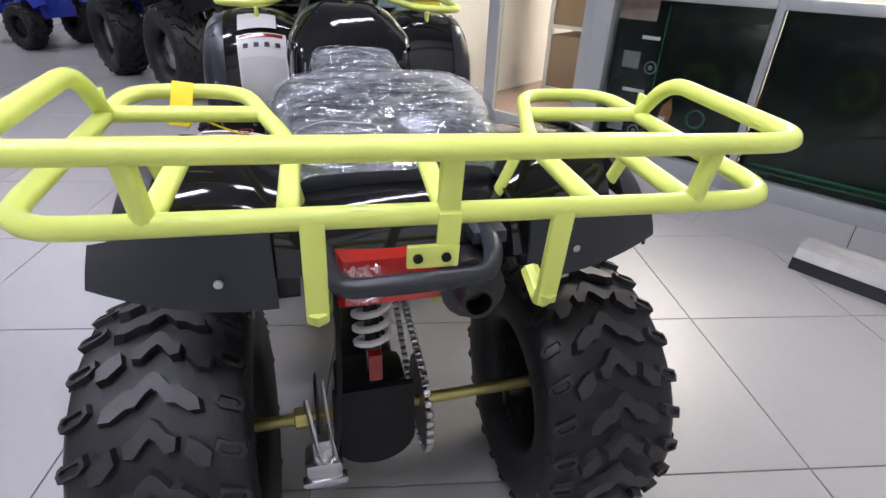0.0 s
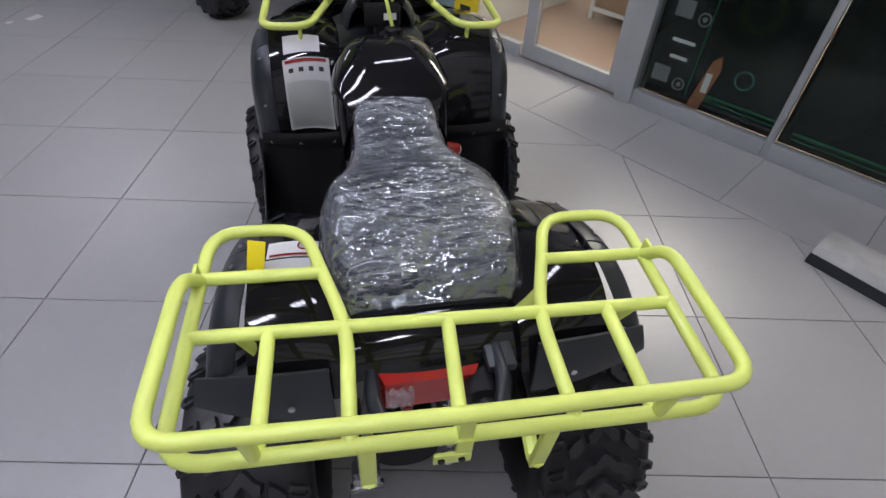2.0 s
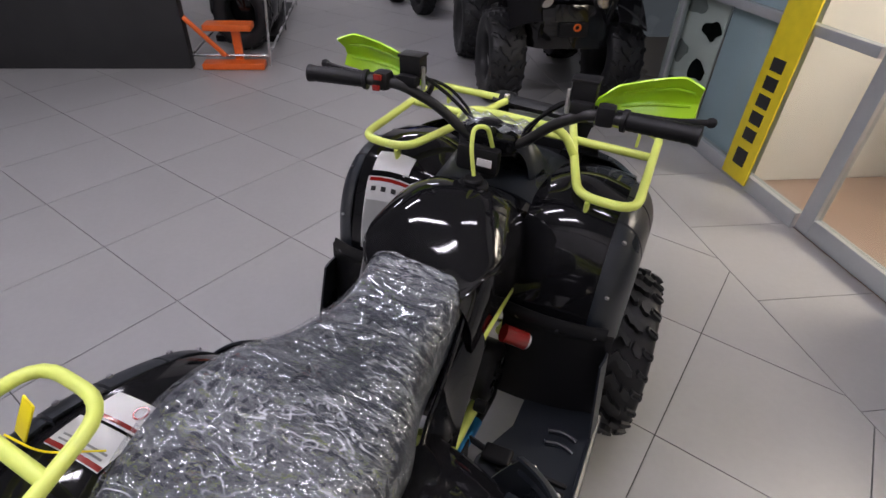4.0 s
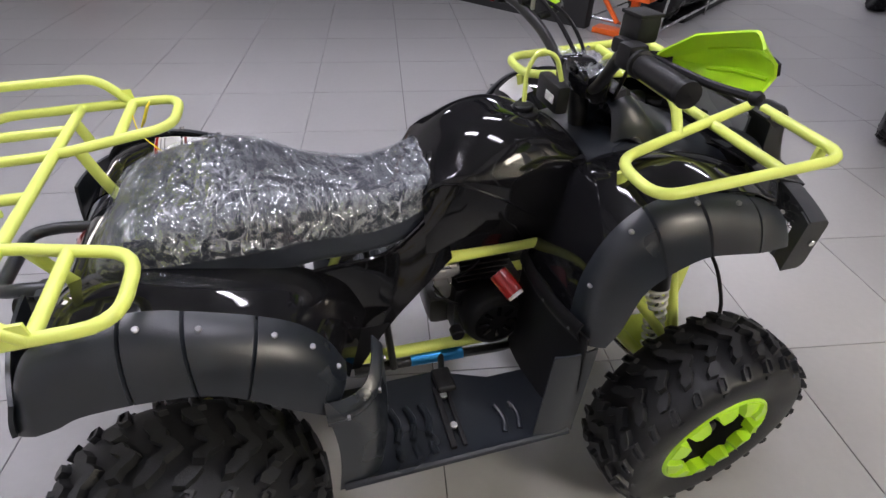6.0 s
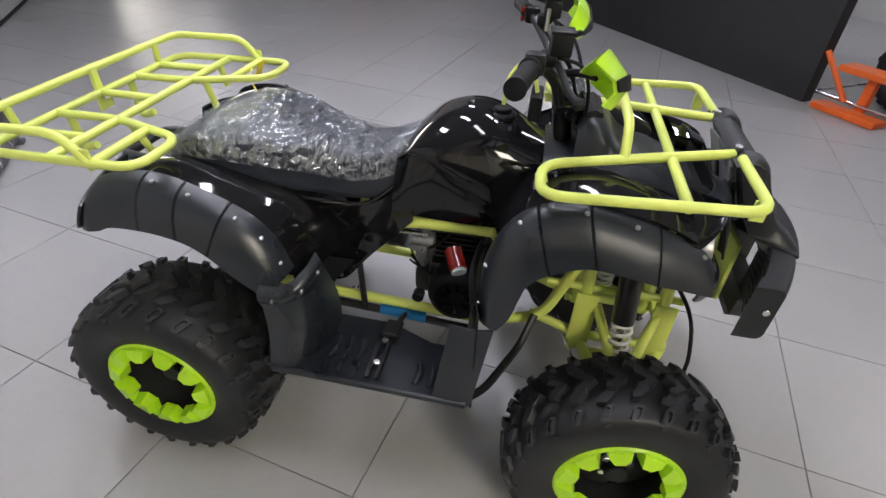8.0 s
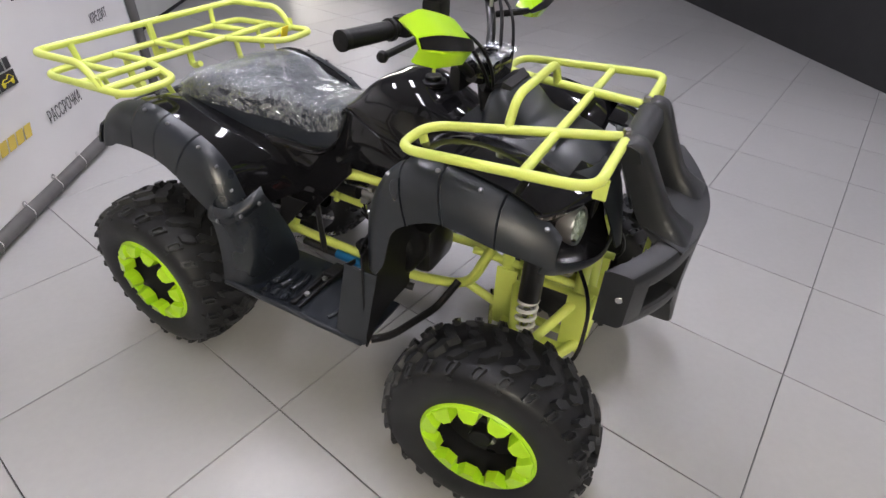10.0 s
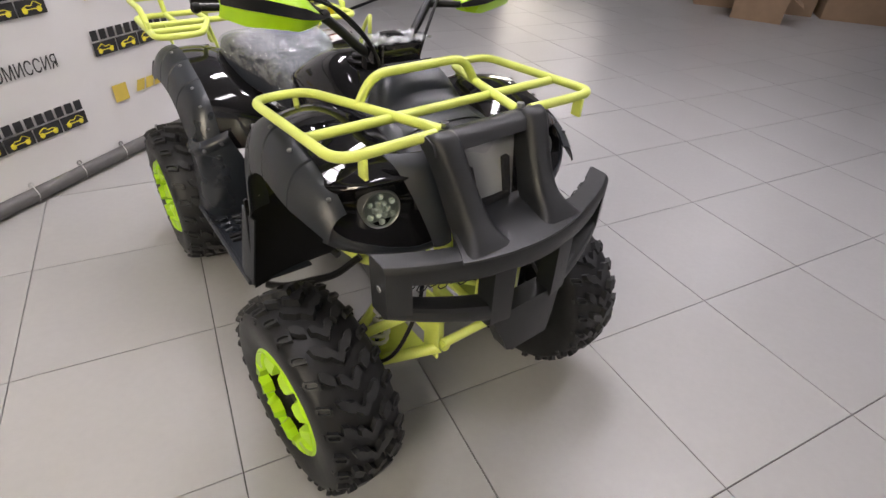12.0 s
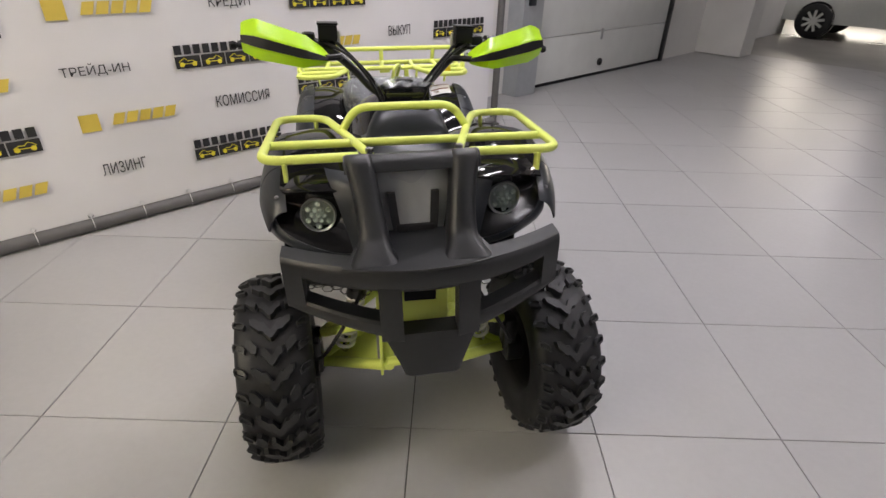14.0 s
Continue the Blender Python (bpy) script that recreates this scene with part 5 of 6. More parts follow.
def coil(a, b, r, wire, turns, n=12):
    a, b = Vector(a), Vector(b)
    t = (b - a).normalized()
    x = t.orthogonal().normalized()
    y = t.cross(x)
    pts = [a.lerp(b, k / (turns * n)) + (x * math.cos(2 * math.pi * k / n) + y * math.sin(2 * math.pi * k / n)) * r for k in range(turns * n + 1)]
    return tube(pts, wire, 6, 0)


shock = part("rear_shock", tube([(-0.045, -0.04, 0.40), (-0.045, 0.02, 0.62)], 0.014, 12, 0), BLACK_METAL, quad, "rear shock absorber")
part("spring", coil((-0.045, -0.027, 0.445), (-0.045, 0.015, 0.6), 0.03, 0.0065, 6), WHITE, shock, "white coil spring")
part("fork", box(-0.045, -0.042, 0.415, 0.026, 0.03, 0.06, 0.006), RED, shock, "red shock fork")

# frame, engine, footboards
for s in (-1, 1):
    part("frame_rail", tube([(s * 0.125, 0.545, 0.66), (s * 0.125, 0.6, 0.67), (s * 0.125, 0.83, 0.676), (s * 0.1, 1.0, 0.70)], 0.016, 10, 0.05), LIME, quad, "lime frame tube")
    part("frame_rail", tube([(s * 0.12, 0.16, 0.40), (s * 0.12, 0.37, 0.388), (s * 0.12, 0.78, 0.376), (s * 0.1, 0.95, 0.40), (s * 0.085, 1.03, 0.62)], 0.015, 10, 0.06), LIME, quad, "lime frame tube")
    part("frame_post", tube([(s * 0.115, 0.30, 0.37), (s * 0.105, 0.39, 0.6)], 0.012, 10, 0), LIME, quad, "lime frame tube")
    for y in (1.06, 1.26):
        part("frame_post", tube([(s * 0.085, y, 0.33), (s * 0.085, y - 0.01, 0.66), (s * 0.1, y - 0.06, 0.74)], 0.017, 10, 0.05), LIME, quad, "lime frame tube")
        part("mount_plate", box(s * 0.105, y, 0.41, 0.008, 0.06, 0.2, 0.004), LIME, quad, "lime suspension mount plate")
    part("frame_rail", tube([(s * 0.085, 0.92, 0.40), (s * 0.085, 1.06, 0.35), (s * 0.085, 1.3, 0.35)], 0.013, 10, 0.04), LIME, quad, "lime frame tube")
    part("frame_rail", tube([(s * 0.085, 0.95, 0.52), (s * 0.085, 1.3, 0.52)], 0.011, 10, 0.04), LIME, quad, "lime frame tube")
    arm = part("suspension_arm", tube([(s * 0.095, 1.07, 0.335), (s * 0.285, 1.15, 0.262), (s * 0.095, 1.285, 0.345)], 0.0155, 10, 0.02), LIME, quad, "lime lower suspension arm")
    part("arm_plate", prism([(-0.05, -0.065), (0.11, -0.028), (0.125, 0.0), (0.11, 0.032), (-0.05, 0.115)], 0.006, Matrix(((s * 1.0, 0, 0, s * 0.165), (0, 1, 0, 1.15), (-0.38, 0, 1, 0.308), (0, 0, 0, 1)))), LIME, arm)
    part("suspension_arm", tube([(s * 0.095, 1.09, 0.47), (s * 0.275, 1.155, 0.37), (s * 0.095, 1.25, 0.47)], 0.0135, 10, 0.02), LIME, quad, "lime upper suspension arm")
    kn = part("steering_knuckle", join(box(s * 0.292, 1.16, 0.315, 0.04, 0.06, 0.14, 0.012), moved(disc(0.04, 0.05, "x"), pose(s * 0.31, 1.166, 0.264))), BLACK_METAL, quad, "black steering knuckle")
    part("tie_rod", tube([(s * 0.04, 1.0, 0.36), (s * 0.27, 1.09, 0.31)], 0.006, 8, 0), STEEL, quad, "thin steel tie rod")
    part("brake_hose", tube([(s * 0.28, 1.22, 0.33), (s * 0.25, 1.31, 0.42), (s * 0.17, 1.30, 0.55), (s * 0.1, 1.2, 0.66)], 0.005, 8, 0.06), MATTE_DARK, quad, "black brake hose")
    sh = part("front_shock", tube([(s * 0.135, 1.14, 0.63), (s * 0.166, 1.147, 0.49)], 0.029, 16, 0), BLACK_METAL, quad, "black front shock absorber")
    part("spring", coil((s * 0.164, 1.147, 0.5), (s * 0.208, 1.155, 0.315), 0.024, 0.0056, 8), WHITE, sh, "white coil spring")
    part("shock_rod", tube([(s * 0.17, 1.148, 0.46), (s * 0.21, 1.155, 0.30)], 0.01, 10, 0), STEEL, sh)
part("cross_tube", tube([(-0.09, 1.29, 0.36), (0.09, 1.29, 0.36)], 0.013, 10, 0), LIME, quad, "lime frame tube")
part("cross_tube", tube([(-0.09, 1.06, 0.64), (0.09, 1.06, 0.64)], 0.013, 10, 0), LIME, quad, "lime frame tube")
part("winch_plate", box(0.01, 1.375, 0.62, 0.13, 0.012, 0.17, 0.006), LIME, quad, "lime front mounting plate")
part("plate_hole", box(0.012, 1.383, 0.65, 0.075, 0.006, 0.045, 0.004), MATTE_DARK, quad)

engine = part("engine", join(box(0.0, 0.715, 0.44, 0.17, 0.19, 0.16, 0.03), box(-0.02, 0.62, 0.41, 0.12, 0.1, 0.09, 0.025)), BLACK_METAL, quad, "black engine block")
for k in range(6):
    part("cooling_fin", box(0.0, 0.70, 0.53 + 0.016 * k, 0.13, 0.13, 0.006, 0.002), BLACK_METAL, engine)
part("recoil_cover", moved(lathe([(-0.04, 0.0005), (-0.04, 0.082), (0.01, 0.082), (0.024, 0.074), (0.03, 0.06), (0.026, 0.054), (0.026, 0.0005)], 32, "x"), pose(0.125, 0.715, 0.458)), MATTE_DARK, engine, "round black pull-start cover")
for k in range(8):
    a = k * math.pi / 4
    part("slot", moved(box(0, 0, 0.036, 0.006, 0.009, 0.026, 0.002), pose(0.152, 0.715, 0.458) @ Matrix.Rotation(a, 4, "X")), GLOSS, engine)
carb = part("carburettor", join(moved(disc(0.021, 0.07, "y", 20), pose(0.06, 0.6, 0.575)), box(0.064, 0.6, 0.54, 0.036, 0.036, 0.05, 0.012), moved(disc(0.016, 0.05, "z", 16), pose(0.062, 0.605, 0.61)), box(0.085, 0.585, 0.562, 0.016, 0.03, 0.02, 0.004)), ALU, engine, "cast aluminium carburettor")
part("float_bowl", moved(lathe([(-0.02, 0.001), (-0.02, 0.012), (-0.012, 0.018), (0.014, 0.019), (0.014, 0.001)], 18, "z"), pose(0.064, 0.6, 0.512)), ALU, carb)
part("idle_screw", moved(disc(0.004, 0.02, "x", 8, 0.001), pose(0.095, 0.605, 0.566)), STEEL, carb)
part("breather_tube", tube([(0.09, 0.52, 0.61), (0.092, 0.62, 0.612)], 0.007, 10, 0), STEEL, engine, "bright steel breather tube")
part("fuel_hose", tube([(0.08, 0.62, 0.56), (0.1, 0.66, 0.6), (0.09, 0.7, 0.66)], 0.004, 6, 0.03), MATTE_DARK, engine)
for k in range(3):
    part("cable", tube([(0.075 + 0.008 * k, 0.57, 0.545 - 0.012 * k), (0.1, 0.6 + 0.02 * k, 0.5 - 0.01 * k), (0.09, 0.66, 0.47 + 0.02 * k)], 0.003, 6, 0.03), MATTE_DARK, engine, "thin black cable")
part("intake_pipe", tube([(0.06, 0.47, 0.58), (0.06, 0.55, 0.575)], 0.03, 14, 0), MATTE_DARK, engine)
part("red_canister", tube([(0.155, 0.698, 0.622), (0.203, 0.722, 0.597)], 0.0225, 16, 0), RED, quad, "red plastic canister with a white end")
part("white_end", tube([(0.2025, 0.7218, 0.5972), (0.208, 0.7245, 0.594)], 0.0185, 16, 0), WHITE, quad, "white end cap")
part("gear_rod", tube([(0.13, 0.36, 0.358), (0.135, 0.5, 0.358), (0.14, 0.66, 0.354), (0.14, 0.74, 0.348), (0.13, 0.78, 0.34)], 0.012, 10, 0.03), BLACK_METAL, quad, "black shift rod")
part("rod_sleeve", tube([(0.134, 0.499, 0.362), (0.137, 0.632, 0.357)], 0.0165, 14, 0), BLUE, quad, "blue anodised sleeve")
part("drain_knob", moved(disc(0.016, 0.03, "x"), pose(0.15, 0.611, 0.45)), MATTE_DARK, quad)
for s in (-1, 1):
    def board(u, v):
        x = 0.175 + 0.235 * v
        y = 0.30 + 0.49 * u
        if u > 0.5 and v < 0.35:
            x = 0.175 + 0.235 * (v + (0.35 - v) * min(1.0, (u - 0.5) * 4) * 0.6)
        return (s * x, y, 0.352 + 0.012 * v ** 6)
    fb = part("footboard", sheet(board, 16, 12, 0.006), MATTE, quad, "charcoal plastic footboard with raised treads")
    part("board_rim", tube([(s * 0.41, 0.30, 0.36), (s * 0.412, 0.79, 0.36)], 0.009, 8, 0), MATTE, fb)
    for k, (y, w) in enumerate(((0.42, 0.05), (0.455, 0.05), (0.49, 0.05))):
        part("tread", tube([(s * 0.265, y, 0.36), (s * 0.3, y + 0.012, 0.362), (s * 0.345, y, 0.36)], 0.0085, 8, 0.02), MATTE, fb)
        part("tread", tube([(s * 0.36, y, 0.36), (s * 0.39, y + 0.006, 0.36)], 0.008, 8, 0), MATTE, fb)
    for y in (0.655, 0.69):
        part("tread", tube([(s * 0.31, y, 0.358), (s * 0.345, y + 0.012, 0.36), (s * 0.38, y, 0.358)], 0.007, 8, 0.02), MATTE, fb)
    part("tread_bar", box(s * 0.31, 0.535, 0.362, 0.16, 0.014, 0.014, 0.003), MATTE_DARK, fb)
    part("tread_bar", box(s * 0.31, 0.56, 0.362, 0.16, 0.01, 0.012, 0.003), MATTE_DARK, fb)
    for x in (0.26, 0.34):
        part("bolt", moved(disc(0.009, 0.008, "z", 6, 0.001), pose(s * x, 0.548, 0.368)), STEEL, fb)
    part("foot_pedal", moved(box(0, 0, 0, 0.07, 0.045, 0.016, 0.007, 3), pose(s * 0.222, 0.558, 0.375, 0, s * -8, 0)), MATTE_DARK, quad, "black rubber foot pedal")
    part("pedal_arm", tube([(s * 0.2, 0.56, 0.368), (s * 0.14, 0.575, 0.366)], 0.008, 8, 0), BLACK_METAL, quad)
    part("board_stay", tube([(s * 0.13, 0.93, 0.43), (s * 0.2, 0.9, 0.37), (s * 0.33, 0.83, 0.335), (s * 0.37, 0.79, 0.335)], 0.011, 8, 0.03), BLACK_METAL, quad, "black footboard stay")
    part("heel_plate", sheet(lambda u, v: (s * (0.185 + 0.025 * v), 0.345 + (0.1 - 0.075 * v) * u, 0.56 - 0.095 * v), 8, 6, 0.004), MATTE_DARK, quad, "black heel plate")
    part("heel_strut", tube([(s * 0.14, 0.44, 0.56), (s * 0.145, 0.455, 0.36)], 0.009, 8, 0), BLACK_METAL, quad)

# handlebar with grips, levers, switch box and guards
bar = part("handlebar", tube([(-0.29, 0.803, 1.124), (-0.205, 0.825, 1.122), (-0.13, 0.868, 1.07), (-0.055, 0.895, 0.995), (0.055, 0.895, 0.995), (0.13, 0.868, 1.07), (0.205, 0.825, 1.122), (0.29, 0.803, 1.124)], 0.0115, 12, 0.035), BLACK_METAL, quad, "black tubular handlebar")
for s in (-1, 1):
    def along(d):
        return (s * (0.268 + d), 0.8085 - 0.178 * d, 1.124 + 0.02 * d)
    part("grip", moved(lathe([(0, 0.001), (0, 0.021), (0.008, 0.021)] + [(0.01 + 0.006 * k, 0.0165 + 0.001 * (k % 2)) for k in range(20)] + [(0.13, 0.0185), (0.136, 0.0185), (0.138, 0.001)], 16, "x"), Matrix.Translation(along(0.0)) @ (Vector(along(1.0)) - Vector(along(0.0))).to_track_quat("X", "Z").to_matrix().to_4x4()), MATTE_DARK, bar, "black rubber grip")
    part("switch_box", box(s * 0.236, 0.817, 1.126, 0.036, 0.038, 0.04, 0.01), MATTE_DARK, bar, "black switch box")
    part("lever_mount", box(s * 0.187, 0.842, 1.125, 0.046, 0.03, 0.026, 0.008), MATTE_DARK, bar)
    part("fluid_box", box(s * 0.185, 0.862, 1.152, 0.05, 0.04, 0.04, 0.006), MATTE_DARK, bar, "black brake fluid box")
    part("box_lid", box(s * 0.185, 0.862, 1.174, 0.054, 0.044, 0.006, 0.002), MATTE_DARK, bar)
    part("clamp_bolt", moved(disc(0.005, 0.05, "z", 8, 0.001), pose(s * 0.157, 0.852, 1.13)), STEEL, bar)
    part("cable", tube([(s * 0.165, 0.868, 1.13), (s * 0.125, 0.895, 1.095), (s * 0.06, 0.92, 1.03), (s * 0.03, 0.94, 0.95)], 0.0045, 6, 0.06), MATTE_DARK, bar, "thin black control cable")
    part("lever", tube([(s * 0.2, 0.86, 1.12), (s * 0.28, 0.868, 1.115), (s * 0.36, 0.87, 1.115), (s * 0.42, 0.88, 1.12)], 0.0065, 8, 0.03), MATTE_DARK, bar, "black hand lever")
    part("lever_ball", moved(lathe([(-0.01, 0.001), (-0.007, 0.008), (0, 0.0105), (0.007, 0.008), (0.01, 0.001)], 12, "x"), pose(s * 0.422, 0.88, 1.12)), MATTE_DARK, bar)
    mid = [(0.19, 0.94, 1.1), (0.24, 0.962, 1.111), (0.305, 0.966, 1.127), (0.355, 0.954, 1.137), (0.396, 0.932, 1.143)]
    crest, keel = [(0, 0.008), (0.25, 0.041), (0.78, 0.05), (1, 0.032)], [(0, 0.012), (0.3, 0.036), (0.75, 0.043), (1, 0.032)]

    def level(table, u):
        for (u0, a), (u1, b) in zip(table, table[1:]):
            if u <= u1:
                return a + (b - a) * (u - u0) / (u1 - u0)
        return table[-1][1]

    def shield(u, v, lift=0.0):
        c = spline(mid, u)
        w = 2 * (v - 0.5)
        return (s * c.x, c.y - 0.034 * max(0.0, abs(w) - 0.3) + lift - 0.012 * w, c.z + level(crest if w > 0 else keel, u) * w)
    g = part("hand_guard", sheet(shield, 20, 14, 0.004), LIME_PLASTIC, bar, "lime plastic hand guard with a black band")
    part("guard_band", sheet(lambda u, v: shield(u, 0.38 + 0.26 * v, 0.006), 20, 3, 0.004), MATTE_DARK, bar, "black guard band")
    for v in (0.3, 0.7):
        part("guard_rib", tube([shield(u, v, -0.006) for u in (0.3, 0.5, 0.7, 0.9)], 0.003, 6, 0), LIME_PLASTIC, g)
    part("guard_arm", tube([(s * 0.195, 0.938, 1.1), (s * 0.16, 0.91, 1.098), (s * 0.155, 0.868, 1.09)], 0.008, 8, 0.02), MATTE_DARK, bar)
    part("cable", tube([(s * 0.2, 0.86, 1.13), (s * 0.13, 0.92, 1.105), (s * 0.07, 0.95, 1.03), (s * 0.04, 0.95, 0.94)], 0.004, 6, 0.06), MATTE_DARK, bar, "thin black control cable")
part("switch", box(-0.235, 0.792, 1.138, 0.018, 0.008, 0.012, 0.002), RED, bar, "red switch")
part("switch", box(-0.24, 0.792, 1.115, 0.016, 0.008, 0.012, 0.002), RED, bar, "red switch")
bar.matrix_local = pose(0.015, 0.85, 1.1) @ pose(0, 0, -0.008, 0, -1.2, 3.4) @ pose(0, -0.85, -1.1)
dash = part("bar_clamp", join(box(0, 0.905, 0.995, 0.14, 0.05, 0.05, 0.012), box(0, 0.93, 0.985, 0.11, 0.04, 0.07, 0.012), box(0, 0.9, 1.02, 0.05, 0.05, 0.03, 0.01)), GLOSS, quad, "black bar clamp wrapped in film")
part("clamp_film", sheet(lambda u, v: ((u - 0.5) * 0.16, 0.875 + 0.08 * v, 1.028 + 0.006 * math.sin(u * 23 + v * 13)), 24, 10, 0.0006), FILM, dash, "clear crinkled film")
part("steering_stem", tube([(0, 0.9, 0.99), (0, 0.93, 0.84)], 0.022, 12, 0), BLACK_METAL, quad)
part("key_panel", box(0.0, 0.845, 0.965, 0.1, 0.03, 0.06, 0.01), MATTE_DARK, quad, "black key panel")
part("key_label", box(0.02, 0.828, 0.965, 0.035, 0.002, 0.018, 0.0005), STICKER_WHITE, quad)


# labels
def patch(name, key, u0, u1, v0, v1, mat, parent, label="", lift=0.006):
    fn, fit = surfaces[key], (0.825 if key[0] == "front" else 0.88)
    return part(name, sheet(lambda u, v: fn(u0 + (u1 - u0) * u, fit * (v0 + (v1 - v0) * v), lift), 10, 4, 0.0006), mat, parent, label)


lab = patch("warning_label", ("front", -1), 0.06, 0.375, 0.2, 0.98, STICKER, quad, "silver warning label with a red strip")
patch("label_strip", ("front", -1), 0.355, 0.37, 0.25, 0.94, RED, lab, lift=0.0072)
for k in range(4):
    patch("label_icon", ("front", -1), 0.318, 0.335, 0.3 + 0.17 * k, 0.38 + 0.17 * k, INK, lab, lift=0.0072)
patch("foil_field", ("front", -1), 0.07, 0.285, 0.24, 0.95, material("silver_foil", (0.5, 0.51, 0.5), 0.34, 0.75, vary=0.05, rough_vary=0.03), lab, "silver foil field", lift=0.0072)
lab = patch("small_label", ("front", -1), 0.4, 0.5, 0.34, 0.95, STICKER_WHITE, quad, "small white label")
lab = patch("fender_label", ("rear", -1), 0.466, 0.53, 0.32, 0.94, STICKER_WHITE, quad, "white label with a red ring")
patch("label_strip", ("rear", -1), 0.47, 0.478, 0.36, 0.9, RED, lab, lift=0.0075)
f = surfaces["rear", -1]
part("red_ring", moved(lathe([(-0.0005, 0.009), (-0.0005, 0.012), (0.0005, 0.012), (0.0005, 0.009)], 20, "z", closed=True), Matrix.Translation(f(0.507, 0.44, 0.0085))), RED, lab)
lab = patch("fender_label", ("rear", -1), 0.385, 0.46, 0.3, 0.96, STICKER, quad, "silver label with a red band")
patch("label_strip", ("rear", -1), 0.387, 0.397, 0.3, 0.96, RED, lab, lift=0.0075)
for k in range(2):
    patch("text_bar", ("rear", -1), 0.403 + 0.011 * k, 0.407 + 0.011 * k, 0.36, 0.88, PRINT_GREY, lab, lift=0.0075)
part("hang_tag", moved(box(0, 0, 0, 0.028, 0.058, 0.003, 0.001), pose(-0.281, -0.004, 0.876, 62, 6, -10)), YELLOW, quad, "yellow plastic hang tag")
part("tag_tie", tube([(-0.28, -0.03, 0.876), (-0.24, -0.02, 0.85), (-0.2, 0.03, 0.815)], 0.0015, 5, 0.02), YELLOW, quad)

# ---- other things in the hall ----
stop = thing("wheel_stop", "grey ribbed wheel stop lying on the tiles", "wheel stop", BUILD @ pose(1.888, -0.448, 0, 0, 0, -6.5))
part("base", loft([[(-0.11, y, 0), (0.11, y, 0), (0.107, y, 0.05), (-0.107, y, 0.05)] for y in (0, -0.95)]), MATTE, stop, "dark rubber base")
part("top", loft([[(-0.105, y, 0.051), (0.105, y, 0.051), (0.085, y, 0.082), (0.03, y, 0.096), (-0.02, y, 0.088), (-0.03, y, 0.094), (-0.08, y, 0.086)] for y in (-0.002, -0.948)]), material("worn_grey_paint", (0.4, 0.4, 0.385), 0.4, vary=0.25, scale=12), stop, "brushed grey top")


def atv(name, label, m, body, scale, rim):
    """A far parked quad bike facing its own +y."""
    t = thing(name, label, "quad bike", m)
    S = scale
    prof = [(-0.62, 0.55, 0.2), (-0.5, 0.78, 0.26), (-0.1, 0.86, 0.22), (0.15, 0.8, 0.16), (0.35, 0.95, 0.2), (0.6, 0.9, 0.3), (0.72, 0.78, 0.28), (0.78, 0.6, 0.22)]
    rings = []
    for y, top, w in prof:
        rings.append([(S * w * cx, S * y, S * (0.42 + (top - 0.42) * cz)) for cx, cz in ((-1, 0), (-1.05, 0.5), (-0.8, 0.9), (-0.4, 1), (0.4, 1), (0.8, 0.9), (1.05, 0.5), (1, 0))])
    part("body", loft(rings), body, t, angle=50)
    for sx in (-1, 1):
        for y in (-0.55, 0.55):
            fl = sheet(lambda u, v: (sx * S * (0.26 + 0.2 * v), S * (y + 0.36 * (u - 0.5) * 2), S * (0.78 + 0.06 * math.sin(u * math.pi) - 0.16 * (2 * (u - 0.5)) ** 2 - 0.05 * v * v)), 14, 5, 0.01)
            part("fender", fl, body, t)
            w = part("wheel", moved(lathe([(-0.09 * S, 0.13 * S), (0.06 * S * sx, 0.11 * S), (0.07 * S * sx, 0.001)], 24, "x"), pose(sx * 0.42 * S, y * S, 0.31 * S)), rim, t)
            tm = join(*tyre_mesh(0.24, 1, 20))
            part("tyre", moved(tm, pose(sx * 0.42 * S, y * S, 0.31 * S) @ Matrix.Diagonal((S, S * 1.17, S * 1.17, 1))), RUBBER, w)
    part("seat", loft([[(S * w * cx, S * y, S * (0.84 + h * cz)) for cx, cz in ((-1, 0), (-0.9, 0.8), (0, 1), (0.9, 0.8), (1, 0))] for y, w, h in ((-0.45, 0.14, 0.08), (-0.2, 0.16, 0.1), (0.1, 0.11, 0.06), (0.2, 0.09, 0.07))]), MATTE_DARK, t)
    part("handlebar", tube([(-0.4 * S, 0.18 * S, 1.12 * S), (-0.15 * S, 0.25 * S, 1.1 * S), (0.15 * S, 0.25 * S, 1.1 * S), (0.4 * S, 0.18 * S, 1.12 * S)], 0.014, 8, 0.05), MATTE_DARK, t)
    part("stem", tube([(0, 0.27 * S, 0.9 * S), (0, 0.25 * S, 1.1 * S)], 0.03, 8, 0), MATTE_DARK, t)
    part("bumper", tube([(-0.25 * S, 0.72 * S, 0.55 * S), (-0.25 * S, 0.82 * S, 0.75 * S), (0.25 * S, 0.82 * S, 0.75 * S), (0.25 * S, 0.72 * S, 0.55 * S)], 0.02, 8, 0.06), MATTE_DARK, t)
    part("rack", tube([(-0.3 * S, 0.3 * S, 0.98 * S), (-0.3 * S, 0.7 * S, 0.98 * S), (0.3 * S, 0.7 * S, 0.98 * S), (0.3 * S, 0.3 * S, 0.98 * S)], 0.014, 8, 0.05, True), MATTE_DARK, t)
    for sx in (-1, 1):
        part("headlight", moved(disc(0.05 * S, 0.03, "y"), pose(sx * 0.2 * S, 0.75 * S, 0.72 * S)), STEEL, t)
    return t


